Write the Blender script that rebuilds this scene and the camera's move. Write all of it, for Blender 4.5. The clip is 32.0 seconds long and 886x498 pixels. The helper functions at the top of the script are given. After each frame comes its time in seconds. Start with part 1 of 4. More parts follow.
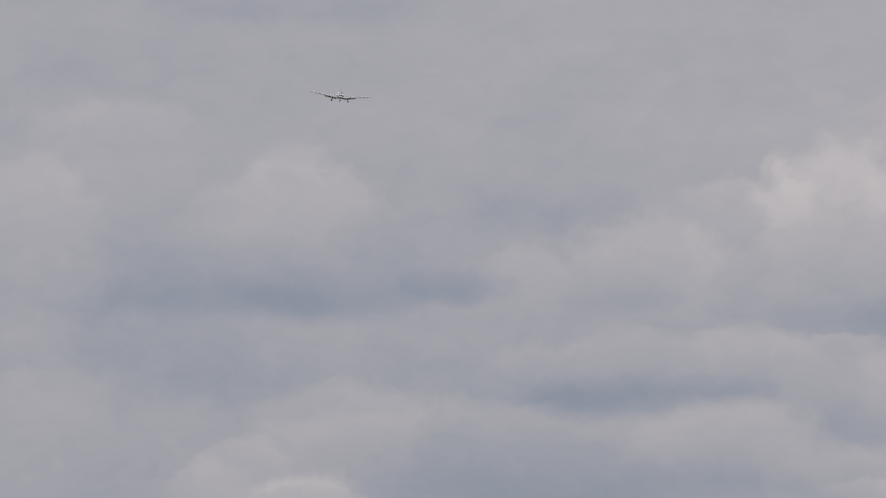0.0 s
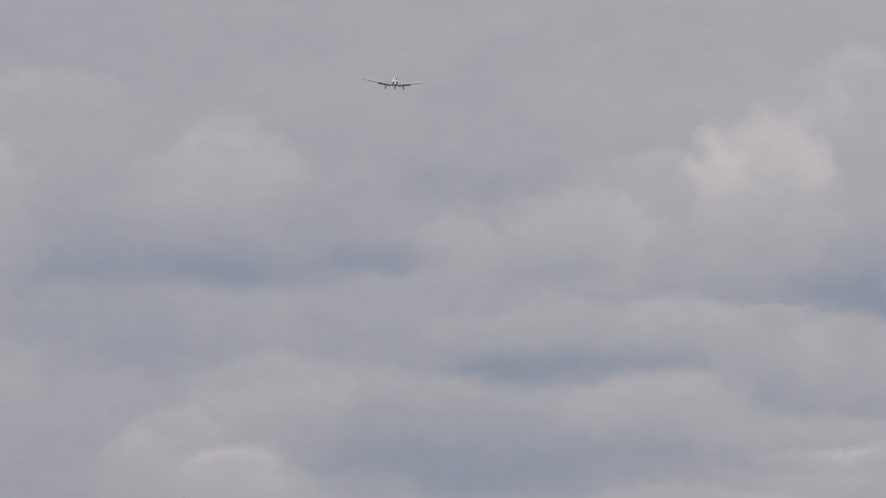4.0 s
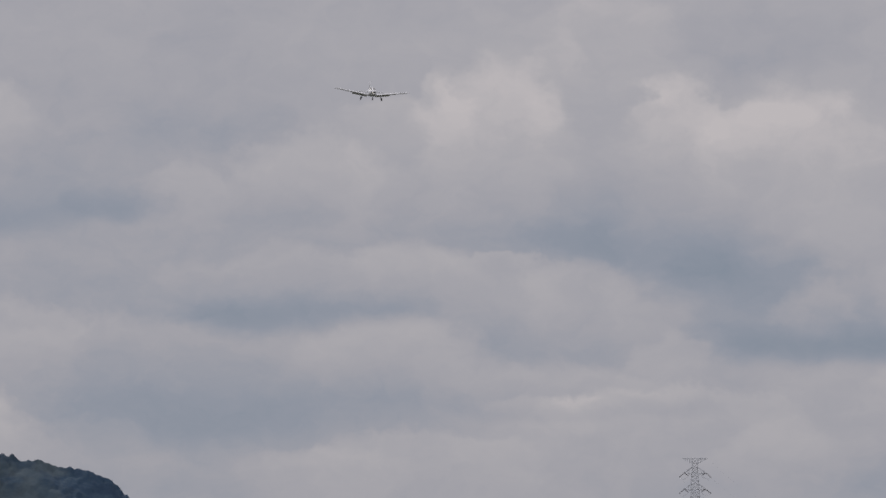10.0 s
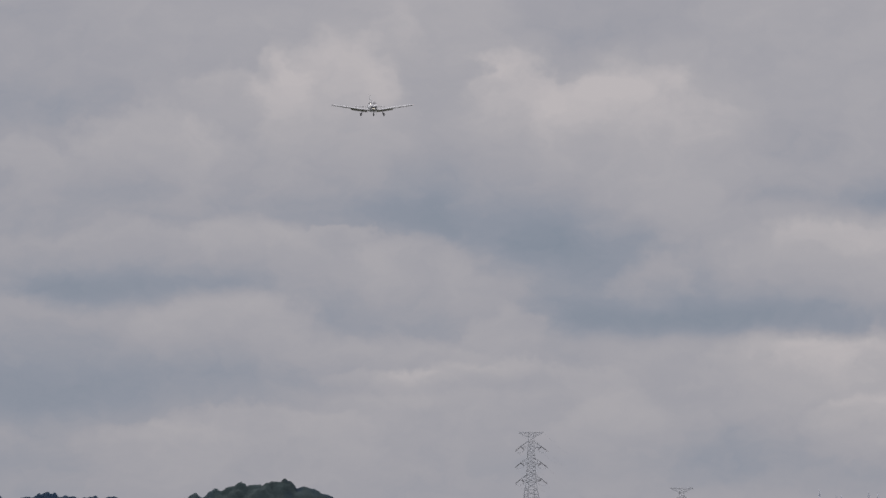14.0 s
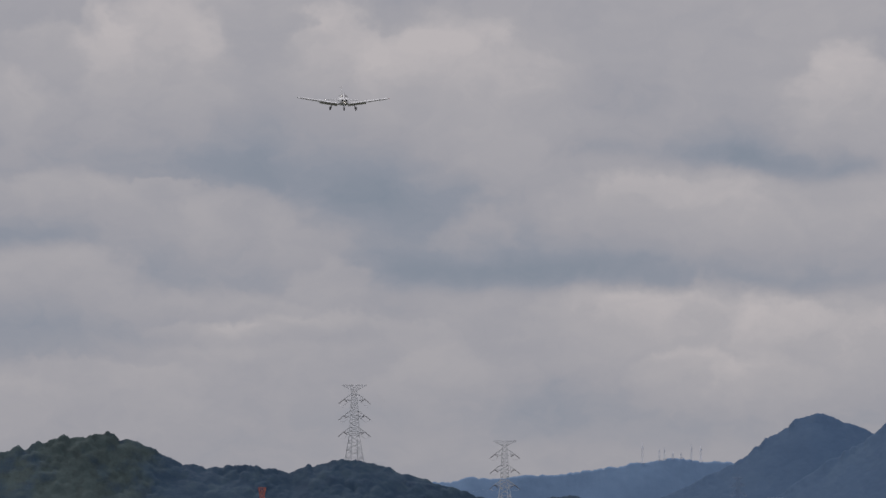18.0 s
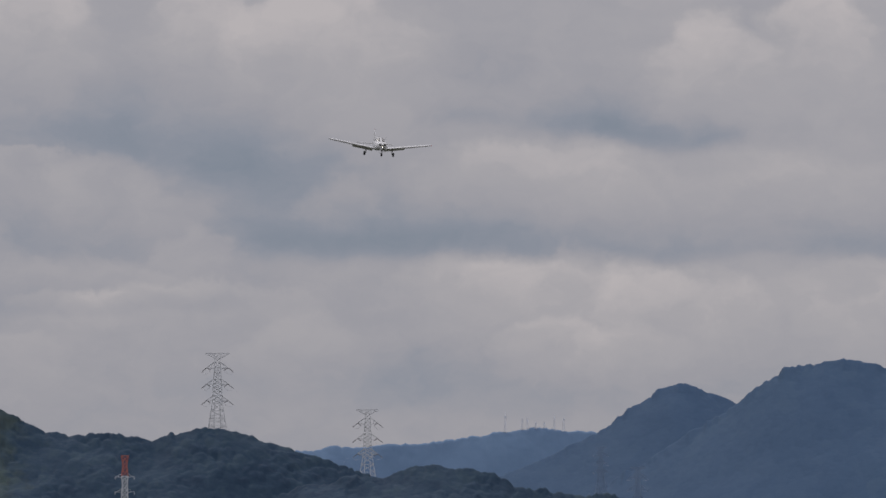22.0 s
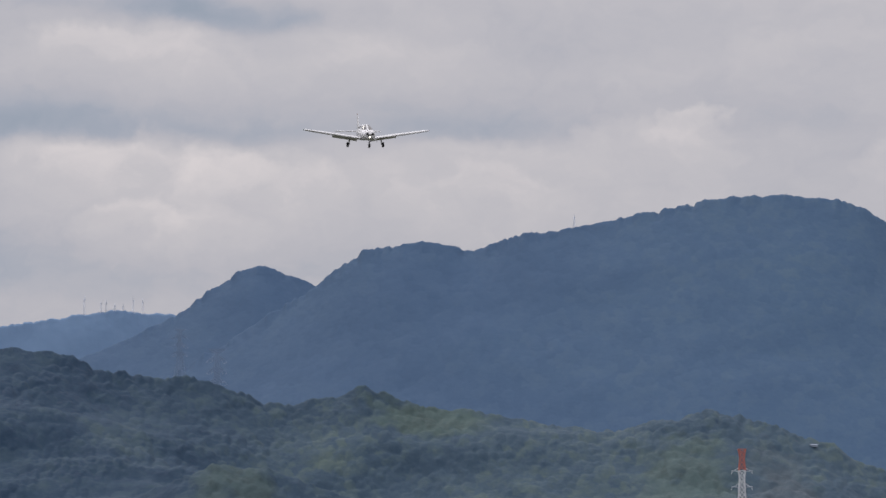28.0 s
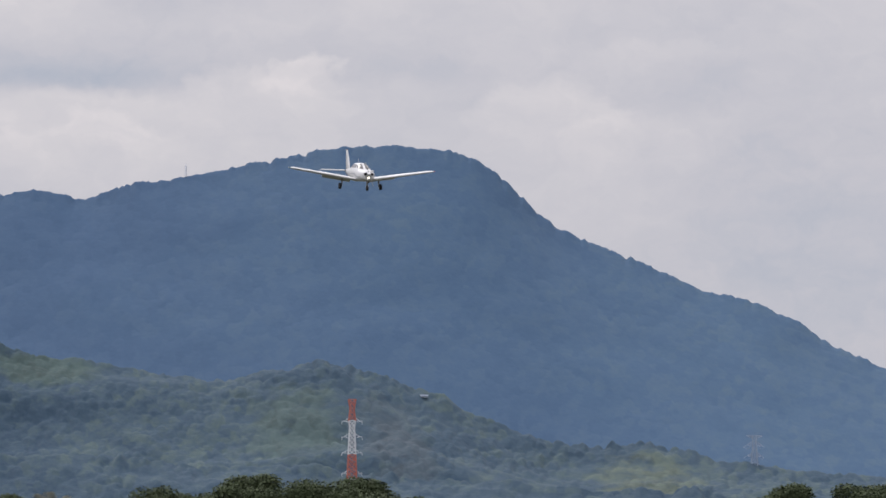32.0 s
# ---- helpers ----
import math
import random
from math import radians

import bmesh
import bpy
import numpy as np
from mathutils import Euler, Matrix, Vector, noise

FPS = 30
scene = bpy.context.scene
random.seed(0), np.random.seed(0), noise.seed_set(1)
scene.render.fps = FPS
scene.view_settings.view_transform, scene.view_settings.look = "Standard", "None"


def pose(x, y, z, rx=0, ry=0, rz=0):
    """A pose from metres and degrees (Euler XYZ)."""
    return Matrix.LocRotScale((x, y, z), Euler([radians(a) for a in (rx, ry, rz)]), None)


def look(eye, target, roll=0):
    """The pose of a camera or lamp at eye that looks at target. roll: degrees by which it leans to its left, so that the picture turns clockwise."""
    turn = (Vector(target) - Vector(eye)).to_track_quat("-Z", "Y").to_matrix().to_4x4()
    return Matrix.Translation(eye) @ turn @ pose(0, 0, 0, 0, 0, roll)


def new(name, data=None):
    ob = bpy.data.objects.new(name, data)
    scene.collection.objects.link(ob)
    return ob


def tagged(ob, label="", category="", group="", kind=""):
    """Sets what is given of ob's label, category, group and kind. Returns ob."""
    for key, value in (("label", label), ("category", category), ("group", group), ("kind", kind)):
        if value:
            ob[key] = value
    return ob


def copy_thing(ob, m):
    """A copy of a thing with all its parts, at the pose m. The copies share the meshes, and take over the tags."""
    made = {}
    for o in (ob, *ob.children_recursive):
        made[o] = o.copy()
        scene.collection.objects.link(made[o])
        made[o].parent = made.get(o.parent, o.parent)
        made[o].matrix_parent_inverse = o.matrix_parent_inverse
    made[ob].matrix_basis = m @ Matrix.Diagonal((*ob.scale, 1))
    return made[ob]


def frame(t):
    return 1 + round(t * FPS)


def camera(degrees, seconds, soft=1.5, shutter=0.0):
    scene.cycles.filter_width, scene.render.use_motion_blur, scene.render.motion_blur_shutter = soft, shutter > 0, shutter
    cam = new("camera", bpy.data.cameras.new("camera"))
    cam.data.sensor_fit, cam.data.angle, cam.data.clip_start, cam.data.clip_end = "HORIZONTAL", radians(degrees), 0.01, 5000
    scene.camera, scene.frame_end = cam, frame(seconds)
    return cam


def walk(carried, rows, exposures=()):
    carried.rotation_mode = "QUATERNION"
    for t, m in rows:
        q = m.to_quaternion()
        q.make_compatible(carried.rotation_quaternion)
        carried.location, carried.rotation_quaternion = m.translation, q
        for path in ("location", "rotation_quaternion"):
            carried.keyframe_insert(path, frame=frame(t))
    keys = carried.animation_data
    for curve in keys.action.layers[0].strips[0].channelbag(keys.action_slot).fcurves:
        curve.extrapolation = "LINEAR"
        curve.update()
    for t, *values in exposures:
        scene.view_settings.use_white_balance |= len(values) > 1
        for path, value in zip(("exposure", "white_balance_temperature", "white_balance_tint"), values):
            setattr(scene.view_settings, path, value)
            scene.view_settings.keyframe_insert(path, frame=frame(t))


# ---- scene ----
cam = camera(6.0, 32.0, soft=1.6)
walk(cam, [
    (0, pose(0, 0, 1.6, 94.9331, 0, 5.5421)),
    (0.5, pose(0, 0, 1.6, 94.8526, 0, 5.5459)),
    (1, pose(0, 0, 1.6, 94.8105, 0, 5.5804)),
    (1.5, pose(0, 0, 1.6, 94.8029, 0, 5.5689)),
    (2, pose(0, 0, 1.6, 94.8105, 0, 5.5497)),
    (2.5, pose(0, 0, 1.6, 94.7607, 0, 5.3659)),
    (3, pose(0, 0, 1.6, 94.7263, 0, 5.3123)),
    (3.5, pose(0, 0, 1.6, 94.7301, 0, 5.2012)),
    (5.5, pose(0, 0, 1.6, 94.7148, 0, 4.6803)),
    (6, pose(0, 0, 1.6, 94.5884, 0, 4.4888)),
    (6.5, pose(0, 0, 1.6, 94.5600, 0, 4.3704)),
    (7, pose(0, 0, 1.6, 94.5482, 0, 4.2709)),
    (7.5, pose(0, 0, 1.6, 94.5543, 0, 4.2004)),
    (8, pose(0, 0, 1.6, 94.4838, 0, 4.0189)),
    (8.5, pose(0, 0, 1.6, 94.5072, 0, 3.8074)),
    (9, pose(0, 0, 1.6, 94.5072, 0, 3.6374)),
    (9.5, pose(0, 0, 1.6, 94.4838, 0, 3.4145)),
    (10, pose(0, 0, 1.6, 94.3724, 0, 3.2387)),
    (10.5, pose(0, 0, 1.6, 94.3195, 0, 3.0158)),
    (11, pose(0, 0, 1.6, 94.2843, 0, 2.9101)),
    (11.5, pose(0, 0, 1.6, 94.2961, 0, 2.7285)),
    (12, pose(0, 0, 1.6, 94.3080, 0, 2.6228)),
    (12.5, pose(0, 0, 1.6, 94.2552, 0, 2.5347)),
    (13, pose(0, 0, 1.6, 94.2199, 0, 2.4060)),
    (13.5, pose(0, 0, 1.6, 94.2199, 0, 2.2593)),
    (15.5, pose(0, 0, 1.6, 94.0732, 0, 1.6668)),
    (16, pose(0, 0, 1.6, 94.1027, 0, 1.4439)),
    (16.5, pose(0, 0, 1.6, 94.0437, 0, 1.2329)),
    (17, pose(0, 0, 1.6, 93.9913, 0, 1.0157)),
    (17.5, pose(0, 0, 1.6, 93.8913, 0, 1.1567)),
    (18, pose(0, 0, 1.6, 93.8737, 0, 0.9280)),
    (18.5, pose(0, 0, 1.6, 93.9208, 0, 0.8342)),
    (19, pose(0, 0, 1.6, 93.9323, 0, 0.6817)),
    (19.5, pose(0, 0, 1.6, 93.8737, 0, 0.5408)),
    (20, pose(0, 0, 1.6, 93.8815, -0.09, 0.4030)),
    (20.5, pose(0, 0, 1.6, 93.8616, -0.21, 0.2995)),
    (21, pose(0, 0, 1.6, 93.8114, -0.26, 0.1777)),
    (21.5, pose(0, 0, 1.6, 93.7197, -0.07, 0.0239)),
    (22, pose(0, 0, 1.6, 93.6639, -0.15, -0.0078)),
    (22.5, pose(0, 0, 1.6, 93.5472, -0.14, -0.1698)),
    (23, pose(0, 0, 1.6, 93.4664, -0.18, -0.4878)),
    (23.5, pose(0, 0, 1.6, 93.4503, -0.19, -0.6500)),
    (24, pose(0, 0, 1.6, 93.3169, -0.04, -0.7922)),
    (24.5, pose(0, 0, 1.6, 93.2600, 0.15, -1.2078)),
    (25, pose(0, 0, 1.6, 93.2341, 0.23, -1.4119)),
    (25.5, pose(0, 0, 1.6, 93.1563, 0.24, -1.7021)),
    (27.5, pose(0, 0, 1.6, 92.9663, -0.28, -2.5301)),
    (28, pose(0, 0, 1.6, 92.8710, 0.01, -2.8559)),
    (28.5, pose(0, 0, 1.6, 92.8546, -0.08, -3.2090)),
    (29, pose(0, 0, 1.6, 92.8317, -0.04, -3.3945)),
    (29.5, pose(0, 0, 1.6, 92.7829, 0.02, -3.6751)),
    (30, pose(0, 0, 1.6, 92.6987, 0.05, -3.8804)),
    (30.5, pose(0, 0, 1.6, 92.6117, 0.03, -4.1624)),
    (31, pose(0, 0, 1.6, 92.5692, 0, -4.8718)),
    (31.5, pose(0, 0, 1.6, 92.6040, 0, -5.1652)),
    (32, pose(0, 0, 1.6, 92.5350, -0.22, -5.5035)),
], exposures=[(0, 0.0), (9, -0.04), (16, -0.1), (23, -0.16), (24.5, -0.12), (25.5, 0.05), (28, 0.36), (30, 0.57), (32, 0.60)])

# ---- sky and light ----
SKY_BANKS_WEST = [
    (-146.3, 98.8, 6.9, 8.8, 0.35), (-145.6, 78.7, 11.5, 5.9, -0.25), (-142.8, 72.6, 16.9, 7.4, 0.20),
    (-136.8, 105.8, 13.8, 4.4, -0.25), (-136.8, 104.5, 11.5, 4.4, 0.35), (-127.8, 67.7, 14.6, 8.1, -0.35),
    (-125.8, 61.6, 4.6, 4.4, 0.35), (-121.0, 79.9, 17.7, 4.0, -0.60), (-121.0, 64.6, 4.6, 4.4, 0.35),
    (-116.3, 97.8, 11.5, 8.1, 0.22), (-115.3, 99.0, 6.9, 8.1, 0.35), (-114.2, 60.9, 8.5, 5.9, 0.20),
    (-113.6, 113.8, 15.4, 4.4, -0.35), (-113.1, 60.9, 6.9, 5.1, 0.50), (-110.4, 79.0, 11.5, 3.7, -0.35),
    (-109.5, 71.3, 10.0, 4.4, 0.30), (-102.9, 57.3, 11.5, 3.7, 0.25),
]
SKY_BANKS_MID = [
    (-97.3, 81.0, 6.1, 2.6, -0.35), (-96.2, 81.1, 6.9, 2.2, -0.30), (-96.2, 69.1, 22.3, 5.9, 0.35),
    (-87.5, 86.9, 6.1, 4.4, 0.25), (-86.8, 88.6, 10.0, 4.8, -0.35), (-78.7, 77.1, 14.6, 5.9, 0.30),
    (-78.6, 54.6, 27.7, 8.1, -0.90), (-76.0, 79.5, 6.1, 2.9, -0.35), (-73.3, 67.8, 15.4, 3.7, -0.85),
    (-72.3, 90.9, 8.8, 6.6, 0.50), (-70.6, 53.5, 10.0, 3.3, 0.30), (-62.5, 68.3, 13.1, 7.4, 0.50),
    (-62.5, 94.9, 4.6, 3.7, 0.40), (-61.1, 77.4, 9.2, 5.5, 0.45), (-58.5, 55.3, 11.5, 2.6, 0.30),
    (-57.1, 97.6, 3.1, 4.4, 0.40), (-50.0, 99.6, 8.5, 12.5, 0.60),
]
SKY_BANKS_EAST = [
    (-49.0, 76.2, 4.6, 1.6, 0.40), (-45.7, 76.3, 15.4, 4.4, -0.60), (-44.4, 63.7, 13.1, 4.4, -0.55),
    (-43.4, 59.8, 10.0, 2.6, 0.35), (-43.0, 101.9, 3.8, 5.9, 0.20), (-42.2, 64.0, 11.5, 3.7, 0.30),
    (-39.6, 75.4, 8.5, 5.1, 0.40), (-39.0, 56.8, 16.9, 2.1, -0.50), (-37.6, 107.2, 8.5, 5.9, 0.30),
    (-32.3, 73.4, 14.6, 5.5, -0.70), (-31.6, 60.4, 14.6, 3.1, 0.45), (-29.6, 66.8, 4.6, 4.4, 0.30),
    (-29.5, 97.5, 5.8, 7.0, 0.58), (-22.2, 95.0, 10.0, 6.6, 0.25), (-20.2, 70.5, 9.2, 6.3, -0.75),
    (-18.8, 97.5, 10.8, 5.1, -0.35), (-15.6, 57.3, 7.7, 5.1, 0.20),
]
SKY_BANKS_FAR_EAST = [
    (-15.6, 63.5, 10.8, 4.4, -0.55), (-15.4, 96.0, 10.8, 8.1, 0.65), (-15.4, 56.1, 8.5, 6.6, 0.25),
    (-12.5, 72.8, 6.1, 6.6, 0.30), (-9.4, 64.0, 19.2, 3.8, -0.80), (2.7, 64.1, 9.2, 6.6, 0.35),
    (6.0, 83.5, 5.4, 5.9, -0.35), (10.8, 63.6, 10.0, 4.4, 0.28), (11.3, 45.2, 35.4, 5.9, -0.55),
    (11.4, 76.8, 13.8, 8.1, 0.35), (11.4, 78.1, 14.6, 2.8, -0.60), (13.4, 57.0, 5.4, 4.4, 0.24),
    (13.4, 56.6, 6.1, 4.4, 0.20), (14.1, 77.2, 17.7, 5.9, 0.30), (14.1, 63.9, 21.5, 4.0, -0.45),
    (15.4, 64.0, 8.5, 4.4, 0.27), (21.4, 63.2, 26.1, 2.2, -0.50),
]
SKY_BANKS_LAST = [
    (22.1, 55.9, 6.9, 5.9, 0.30), (23.4, 76.9, 11.5, 2.6, -0.50), (24.1, 63.3, 9.2, 6.6, 0.35),
    (28.1, 62.7, 10.8, 6.6, 0.35), (28.8, 76.6, 12.3, 2.4, -0.65), (32.2, 92.4, 6.9, 8.1, 0.60),
    (37.2, 88.7, 3.1, 4.4, -0.35), (39.5, 61.3, 10.0, 8.1, 0.30), (44.2, 76.1, 12.3, 6.6, 0.25),
    (44.9, 94.8, 6.9, 5.9, 0.55), (51.0, 63.6, 12.3, 3.3, -0.40), (53.7, 63.9, 12.3, 4.4, 0.30),
    (55.7, 61.0, 9.2, 5.9, 0.30), (60.4, 63.5, 15.4, 2.9, -0.35), (65.1, 72.5, 15.4, 3.7, -0.25),
    (73.1, 65.8, 8.5, 4.4, 0.40), (80.4, 67.6, 3.5, 3.3, 0.50),
]
SKY_BANKS_END = [
    (90.0, 64.4, 10.8, 3.7, -0.35), (94.7, 76.7, 11.5, 4.4, 0.20), (108.3, 64.5, 10.0, 6.6, 0.40),
    (117.1, 60.8, 8.5, 4.4, 0.25), (121.2, 69.3, 10.0, 2.9, 0.20), (127.3, 61.6, 6.9, 4.4, -0.25),
    (144.9, 36.6, 19.2, 14.7, -0.30),
]
SUN_EL, SUN_AZ = 56.0, 318.0


def linear(r, g, b):
    """Linear colour from an sRGB triple of 0 to 255."""
    return tuple((c / 255 / 12.92) if c / 255 <= 0.04045 else ((c / 255 + 0.055) / 1.055) ** 2.4 for c in (r, g, b)) + (1.0,)


class Nodes:
    """Short way to wire nodes."""

    def __init__(self, tree):
        self.tree = tree
        tree.nodes.clear()

    def add(self, kind, op="", **inputs):
        n = self.tree.nodes.new(kind)
        if op:
            n.operation = op
        for k, v in inputs.items():
            key = int(k[1:]) if k[0] == "i" and k[1:].isdigit() else k.replace("_", " ")
            if isinstance(v, bpy.types.NodeSocket):
                self.tree.links.new(v, n.inputs[key])
            else:
                n.inputs[key].default_value = v
        return n

    def math(self, op, a, b=0.0, c=0.0):
        return self.add("ShaderNodeMath", op, i0=a, i1=b, i2=c).outputs[0]

    def vec(self, op, a, b=(0, 0, 0), c=(0, 0, 0)):
        n = self.add("ShaderNodeVectorMath", op, i0=a, i1=b, i2=c)
        return n.outputs["Value"] if op == "DOT_PRODUCT" else n.outputs[0]

    def noise(self, vector, scale, detail=4.0, rough=0.55, out=0):
        return self.add("ShaderNodeTexNoise", "", Vector=vector, Scale=scale, Detail=detail, Roughness=rough).outputs[out]

    def ramp(self, fac, stops):
        n = self.add("ShaderNodeValToRGB", "", i0=fac)
        e = n.color_ramp.elements
        while len(e) < len(stops):
            e.new(0.5)
        for s, (p, c) in zip(e, stops):
            s.position, s.color = p, c
        return n.outputs[0]

    def mix(self, fac, a, b, blend="MIX"):
        n = self.tree.nodes.new("ShaderNodeMix")
        n.data_type, n.blend_type = "RGBA", blend
        for sock, v in ((n.inputs[0], fac), (n.inputs[6], a), (n.inputs[7], b)):
            if isinstance(v, bpy.types.NodeSocket):
                self.tree.links.new(v, sock)
            else:
                sock.default_value = v
        return n.outputs[2]


def build_sky():
    """A broken grey cloud deck under a blue sky; brighter overhead than at the horizon."""
    world = bpy.data.worlds.new("sky")
    scene.world = world
    world.use_nodes = True
    n = Nodes(world.node_tree)
    way = n.add("ShaderNodeTexCoord").outputs["Generated"]
    xyz = n.add("ShaderNodeSeparateXYZ", "", Vector=way)
    ahead = n.math("MAXIMUM", n.math("ABSOLUTE", xyz.outputs[1]), 0.12)
    bearing = n.math("MULTIPLY", n.math("DIVIDE", xyz.outputs[0], ahead), 1000.0)
    height = n.math("MULTIPLY", n.math("DIVIDE", xyz.outputs[2], ahead), 1000.0)
    p = n.add("ShaderNodeCombineXYZ", "", X=bearing, Y=height).outputs[0]
    # ragged edges: the place is stirred at three sizes
    big = n.vec("MULTIPLY", n.vec("SUBTRACT", n.noise(p, 0.05, 2.0, 0.5, 1), (0.5, 0.5, 0.5)), (9.0, 4.0, 0.0))
    small = n.vec("MULTIPLY", n.vec("SUBTRACT", n.noise(n.vec("MULTIPLY", p, (0.7, 1.0, 1.0)), 0.22, 3.0, 0.5, 1), (0.5, 0.5, 0.5)), (10.0, 4.2, 0.0))
    tiny = n.vec("MULTIPLY", n.vec("SUBTRACT", n.noise(p, 0.7, 4.0, 0.55, 1), (0.5, 0.5, 0.5)), (2.2, 1.7, 0.0))
    q = n.vec("ADD", n.vec("ADD", p, big), n.vec("ADD", small, tiny))
    soft = n.vec("ADD", p, n.vec("ADD", big, n.vec("MULTIPLY", small, (1.0, 0.5, 0.0))))
    banks = SKY_BANKS_WEST + SKY_BANKS_MID + SKY_BANKS_EAST + SKY_BANKS_FAR_EAST + SKY_BANKS_LAST + SKY_BANKS_END
    total = 0.0
    for stirred, sign in ((q, 1.0), (soft, -1.0)):
        # a heap is firm along its top and fades downwards; a dark base is firmer below and fades upwards.
        # the third value of "way" gathers the tone of all banks
        flat_way = n.add("ShaderNodeSeparateXYZ", "", Vector=stirred)
        way = n.add("ShaderNodeCombineXYZ", "", X=flat_way.outputs[0], Y=flat_way.outputs[1], Z=total).outputs[0]
        for x, y, rx, ry, w in banks:
            if w * sign < 0:
                continue
            d = n.vec("MULTIPLY_ADD", way, (1 / rx, -sign / ry, 0.0), (-x / rx, sign * y / ry, 0.0))
            d = n.add("ShaderNodeSeparateXYZ", "", Vector=d)
            wide = n.math("MULTIPLY", d.outputs[0], d.outputs[0])
            deep = n.math("MULTIPLY_ADD", wide, -0.5 if w > 0 else -0.15, d.outputs[1])
            rim = n.add("ShaderNodeMapRange", "", Value=deep, i1=-0.18 if w > 0 else -0.5, i2=0.3 if w > 0 else 0.6)
            rim.interpolation_type = "SMOOTHSTEP"
            fade = n.math("MULTIPLY_ADD", wide, wide, n.math("MULTIPLY", n.math("MAXIMUM", deep, 0.0), 0.85))
            bank = n.math("MULTIPLY", n.math("EXPONENT", n.math("MULTIPLY", fade, -1.0)), rim.outputs[0])
            way = n.vec("MULTIPLY_ADD", n.add("ShaderNodeCombineXYZ", "", Z=bank).outputs[0], (0.0, 0.0, w * (1.45 if w > 0 else 1.3)), way)
        total = n.add("ShaderNodeSeparateXYZ", "", Vector=way).outputs[2]
    flat = n.vec("MULTIPLY", p, (1.0, 2.6, 1.0))
    drift = n.math("SUBTRACT", n.noise(flat, 0.022, 6.0, 0.55), 0.5)
    fine = n.math("SUBTRACT", n.noise(n.vec("MULTIPLY", q, (1.0, 1.9, 1.0)), 0.09, 5.0, 0.55), 0.5)
    total = n.math("MULTIPLY_ADD", drift, 0.55, total)
    total = n.math("MULTIPLY_ADD", fine, 0.6, total)
    billow = n.math("SUBTRACT", n.noise(n.vec("MULTIPLY", q, (1.0, 1.4, 1.0)), 0.3, 4.0, 0.55), 0.5)
    total = n.math("MULTIPLY_ADD", billow, 0.4, total)
    rising = n.math("MULTIPLY", n.math("SUBTRACT", height, 68.0), 0.007)
    total = n.math("ADD", total, n.math("MINIMUM", n.math("MAXIMUM", rising, -0.25), 0.2))
    east = n.math("MULTIPLY", n.math("ADD", bearing, 75.0), 0.0024)  # the deck is brightened eastwards by bearing
    total = n.math("ADD", total, n.math("MINIMUM", n.math("MAXIMUM", east, -0.1), 0.2))
    tone = n.math("MULTIPLY_ADD", total, 0.46, 0.5)
    cloud = n.ramp(tone, [
        (0.0, linear(128, 138, 153)), (0.25, linear(143, 148, 161)), (0.5, linear(161, 160, 168)),
        (0.75, linear(173, 170, 175)), (1.0, linear(191, 185, 187))])
    blue = n.add("ShaderNodeTexSky")
    blue.sky_type, blue.sun_disc = "NISHITA", False
    blue.sun_elevation, blue.sun_rotation = radians(SUN_EL), radians(SUN_AZ)
    blue = n.mix(1.0, blue.outputs[0], (0.1, 0.1, 0.1, 1.0), "MULTIPLY")
    deck = n.mix(0.97, blue, cloud)
    up = n.math("MULTIPLY_ADD", n.math("MAXIMUM", n.math("SUBTRACT", xyz.outputs[2], 0.12), 0.0), 2.9, 1.0)
    bg = n.add("ShaderNodeBackground", "", Color=deck, Strength=up)
    n.add("ShaderNodeOutputWorld", "", Surface=bg.outputs[0])


build_sky()
sun = new("sun", bpy.data.lights.new("sun", "SUN"))
sun.data.energy, sun.data.angle, sun.data.color = 1.0, radians(18), (1.0, 0.95, 0.87)
sun.matrix_world = look((400 * math.sin(radians(SUN_AZ)), 400 * math.cos(radians(SUN_AZ)), 400 * math.tan(radians(SUN_EL))), (0, 0, 0))


# ---- materials ----
def material(name):
    m = bpy.data.materials.new(name)
    m.use_nodes = True
    n = Nodes(m.node_tree)
    shader = n.add("ShaderNodeBsdfPrincipled")
    n.add("ShaderNodeOutputMaterial", "", Surface=shader.outputs[0])
    return m, n, shader


def paint(name, colour, rough=0.4, metal=0.0, grime=0.12, scale=3.0, bump=0.0, coat=0.0):
    """Painted or bare surface with stains at two sizes."""
    m, n, s = material(name)
    at = n.add("ShaderNodeTexCoord").outputs["Object"]
    stain = n.noise(at, scale, 5.0, 0.6)
    grain = n.noise(at, scale * 9, 3.0, 0.6)
    v = n.math("ADD", n.math("MULTIPLY", stain, 0.7), n.math("MULTIPLY", grain, 0.3))
    dark = tuple(c * (1 - 2.2 * grime) for c in colour[:3]) + (1.0,)
    n.tree.links.new(n.ramp(v, [(0.3, dark), (0.6, tuple(colour[:3]) + (1.0,))]), s.inputs["Base Color"])
    n.tree.links.new(n.math("MULTIPLY_ADD", stain, 0.25, rough - 0.1), s.inputs["Roughness"])
    s.inputs["Metallic"].default_value = metal
    s.inputs["Coat Weight"].default_value = coat
    if bump:
        b = n.add("ShaderNodeBump", "", Strength=bump, Height=grain)
        n.tree.links.new(b.outputs[0], s.inputs["Normal"])
    return m


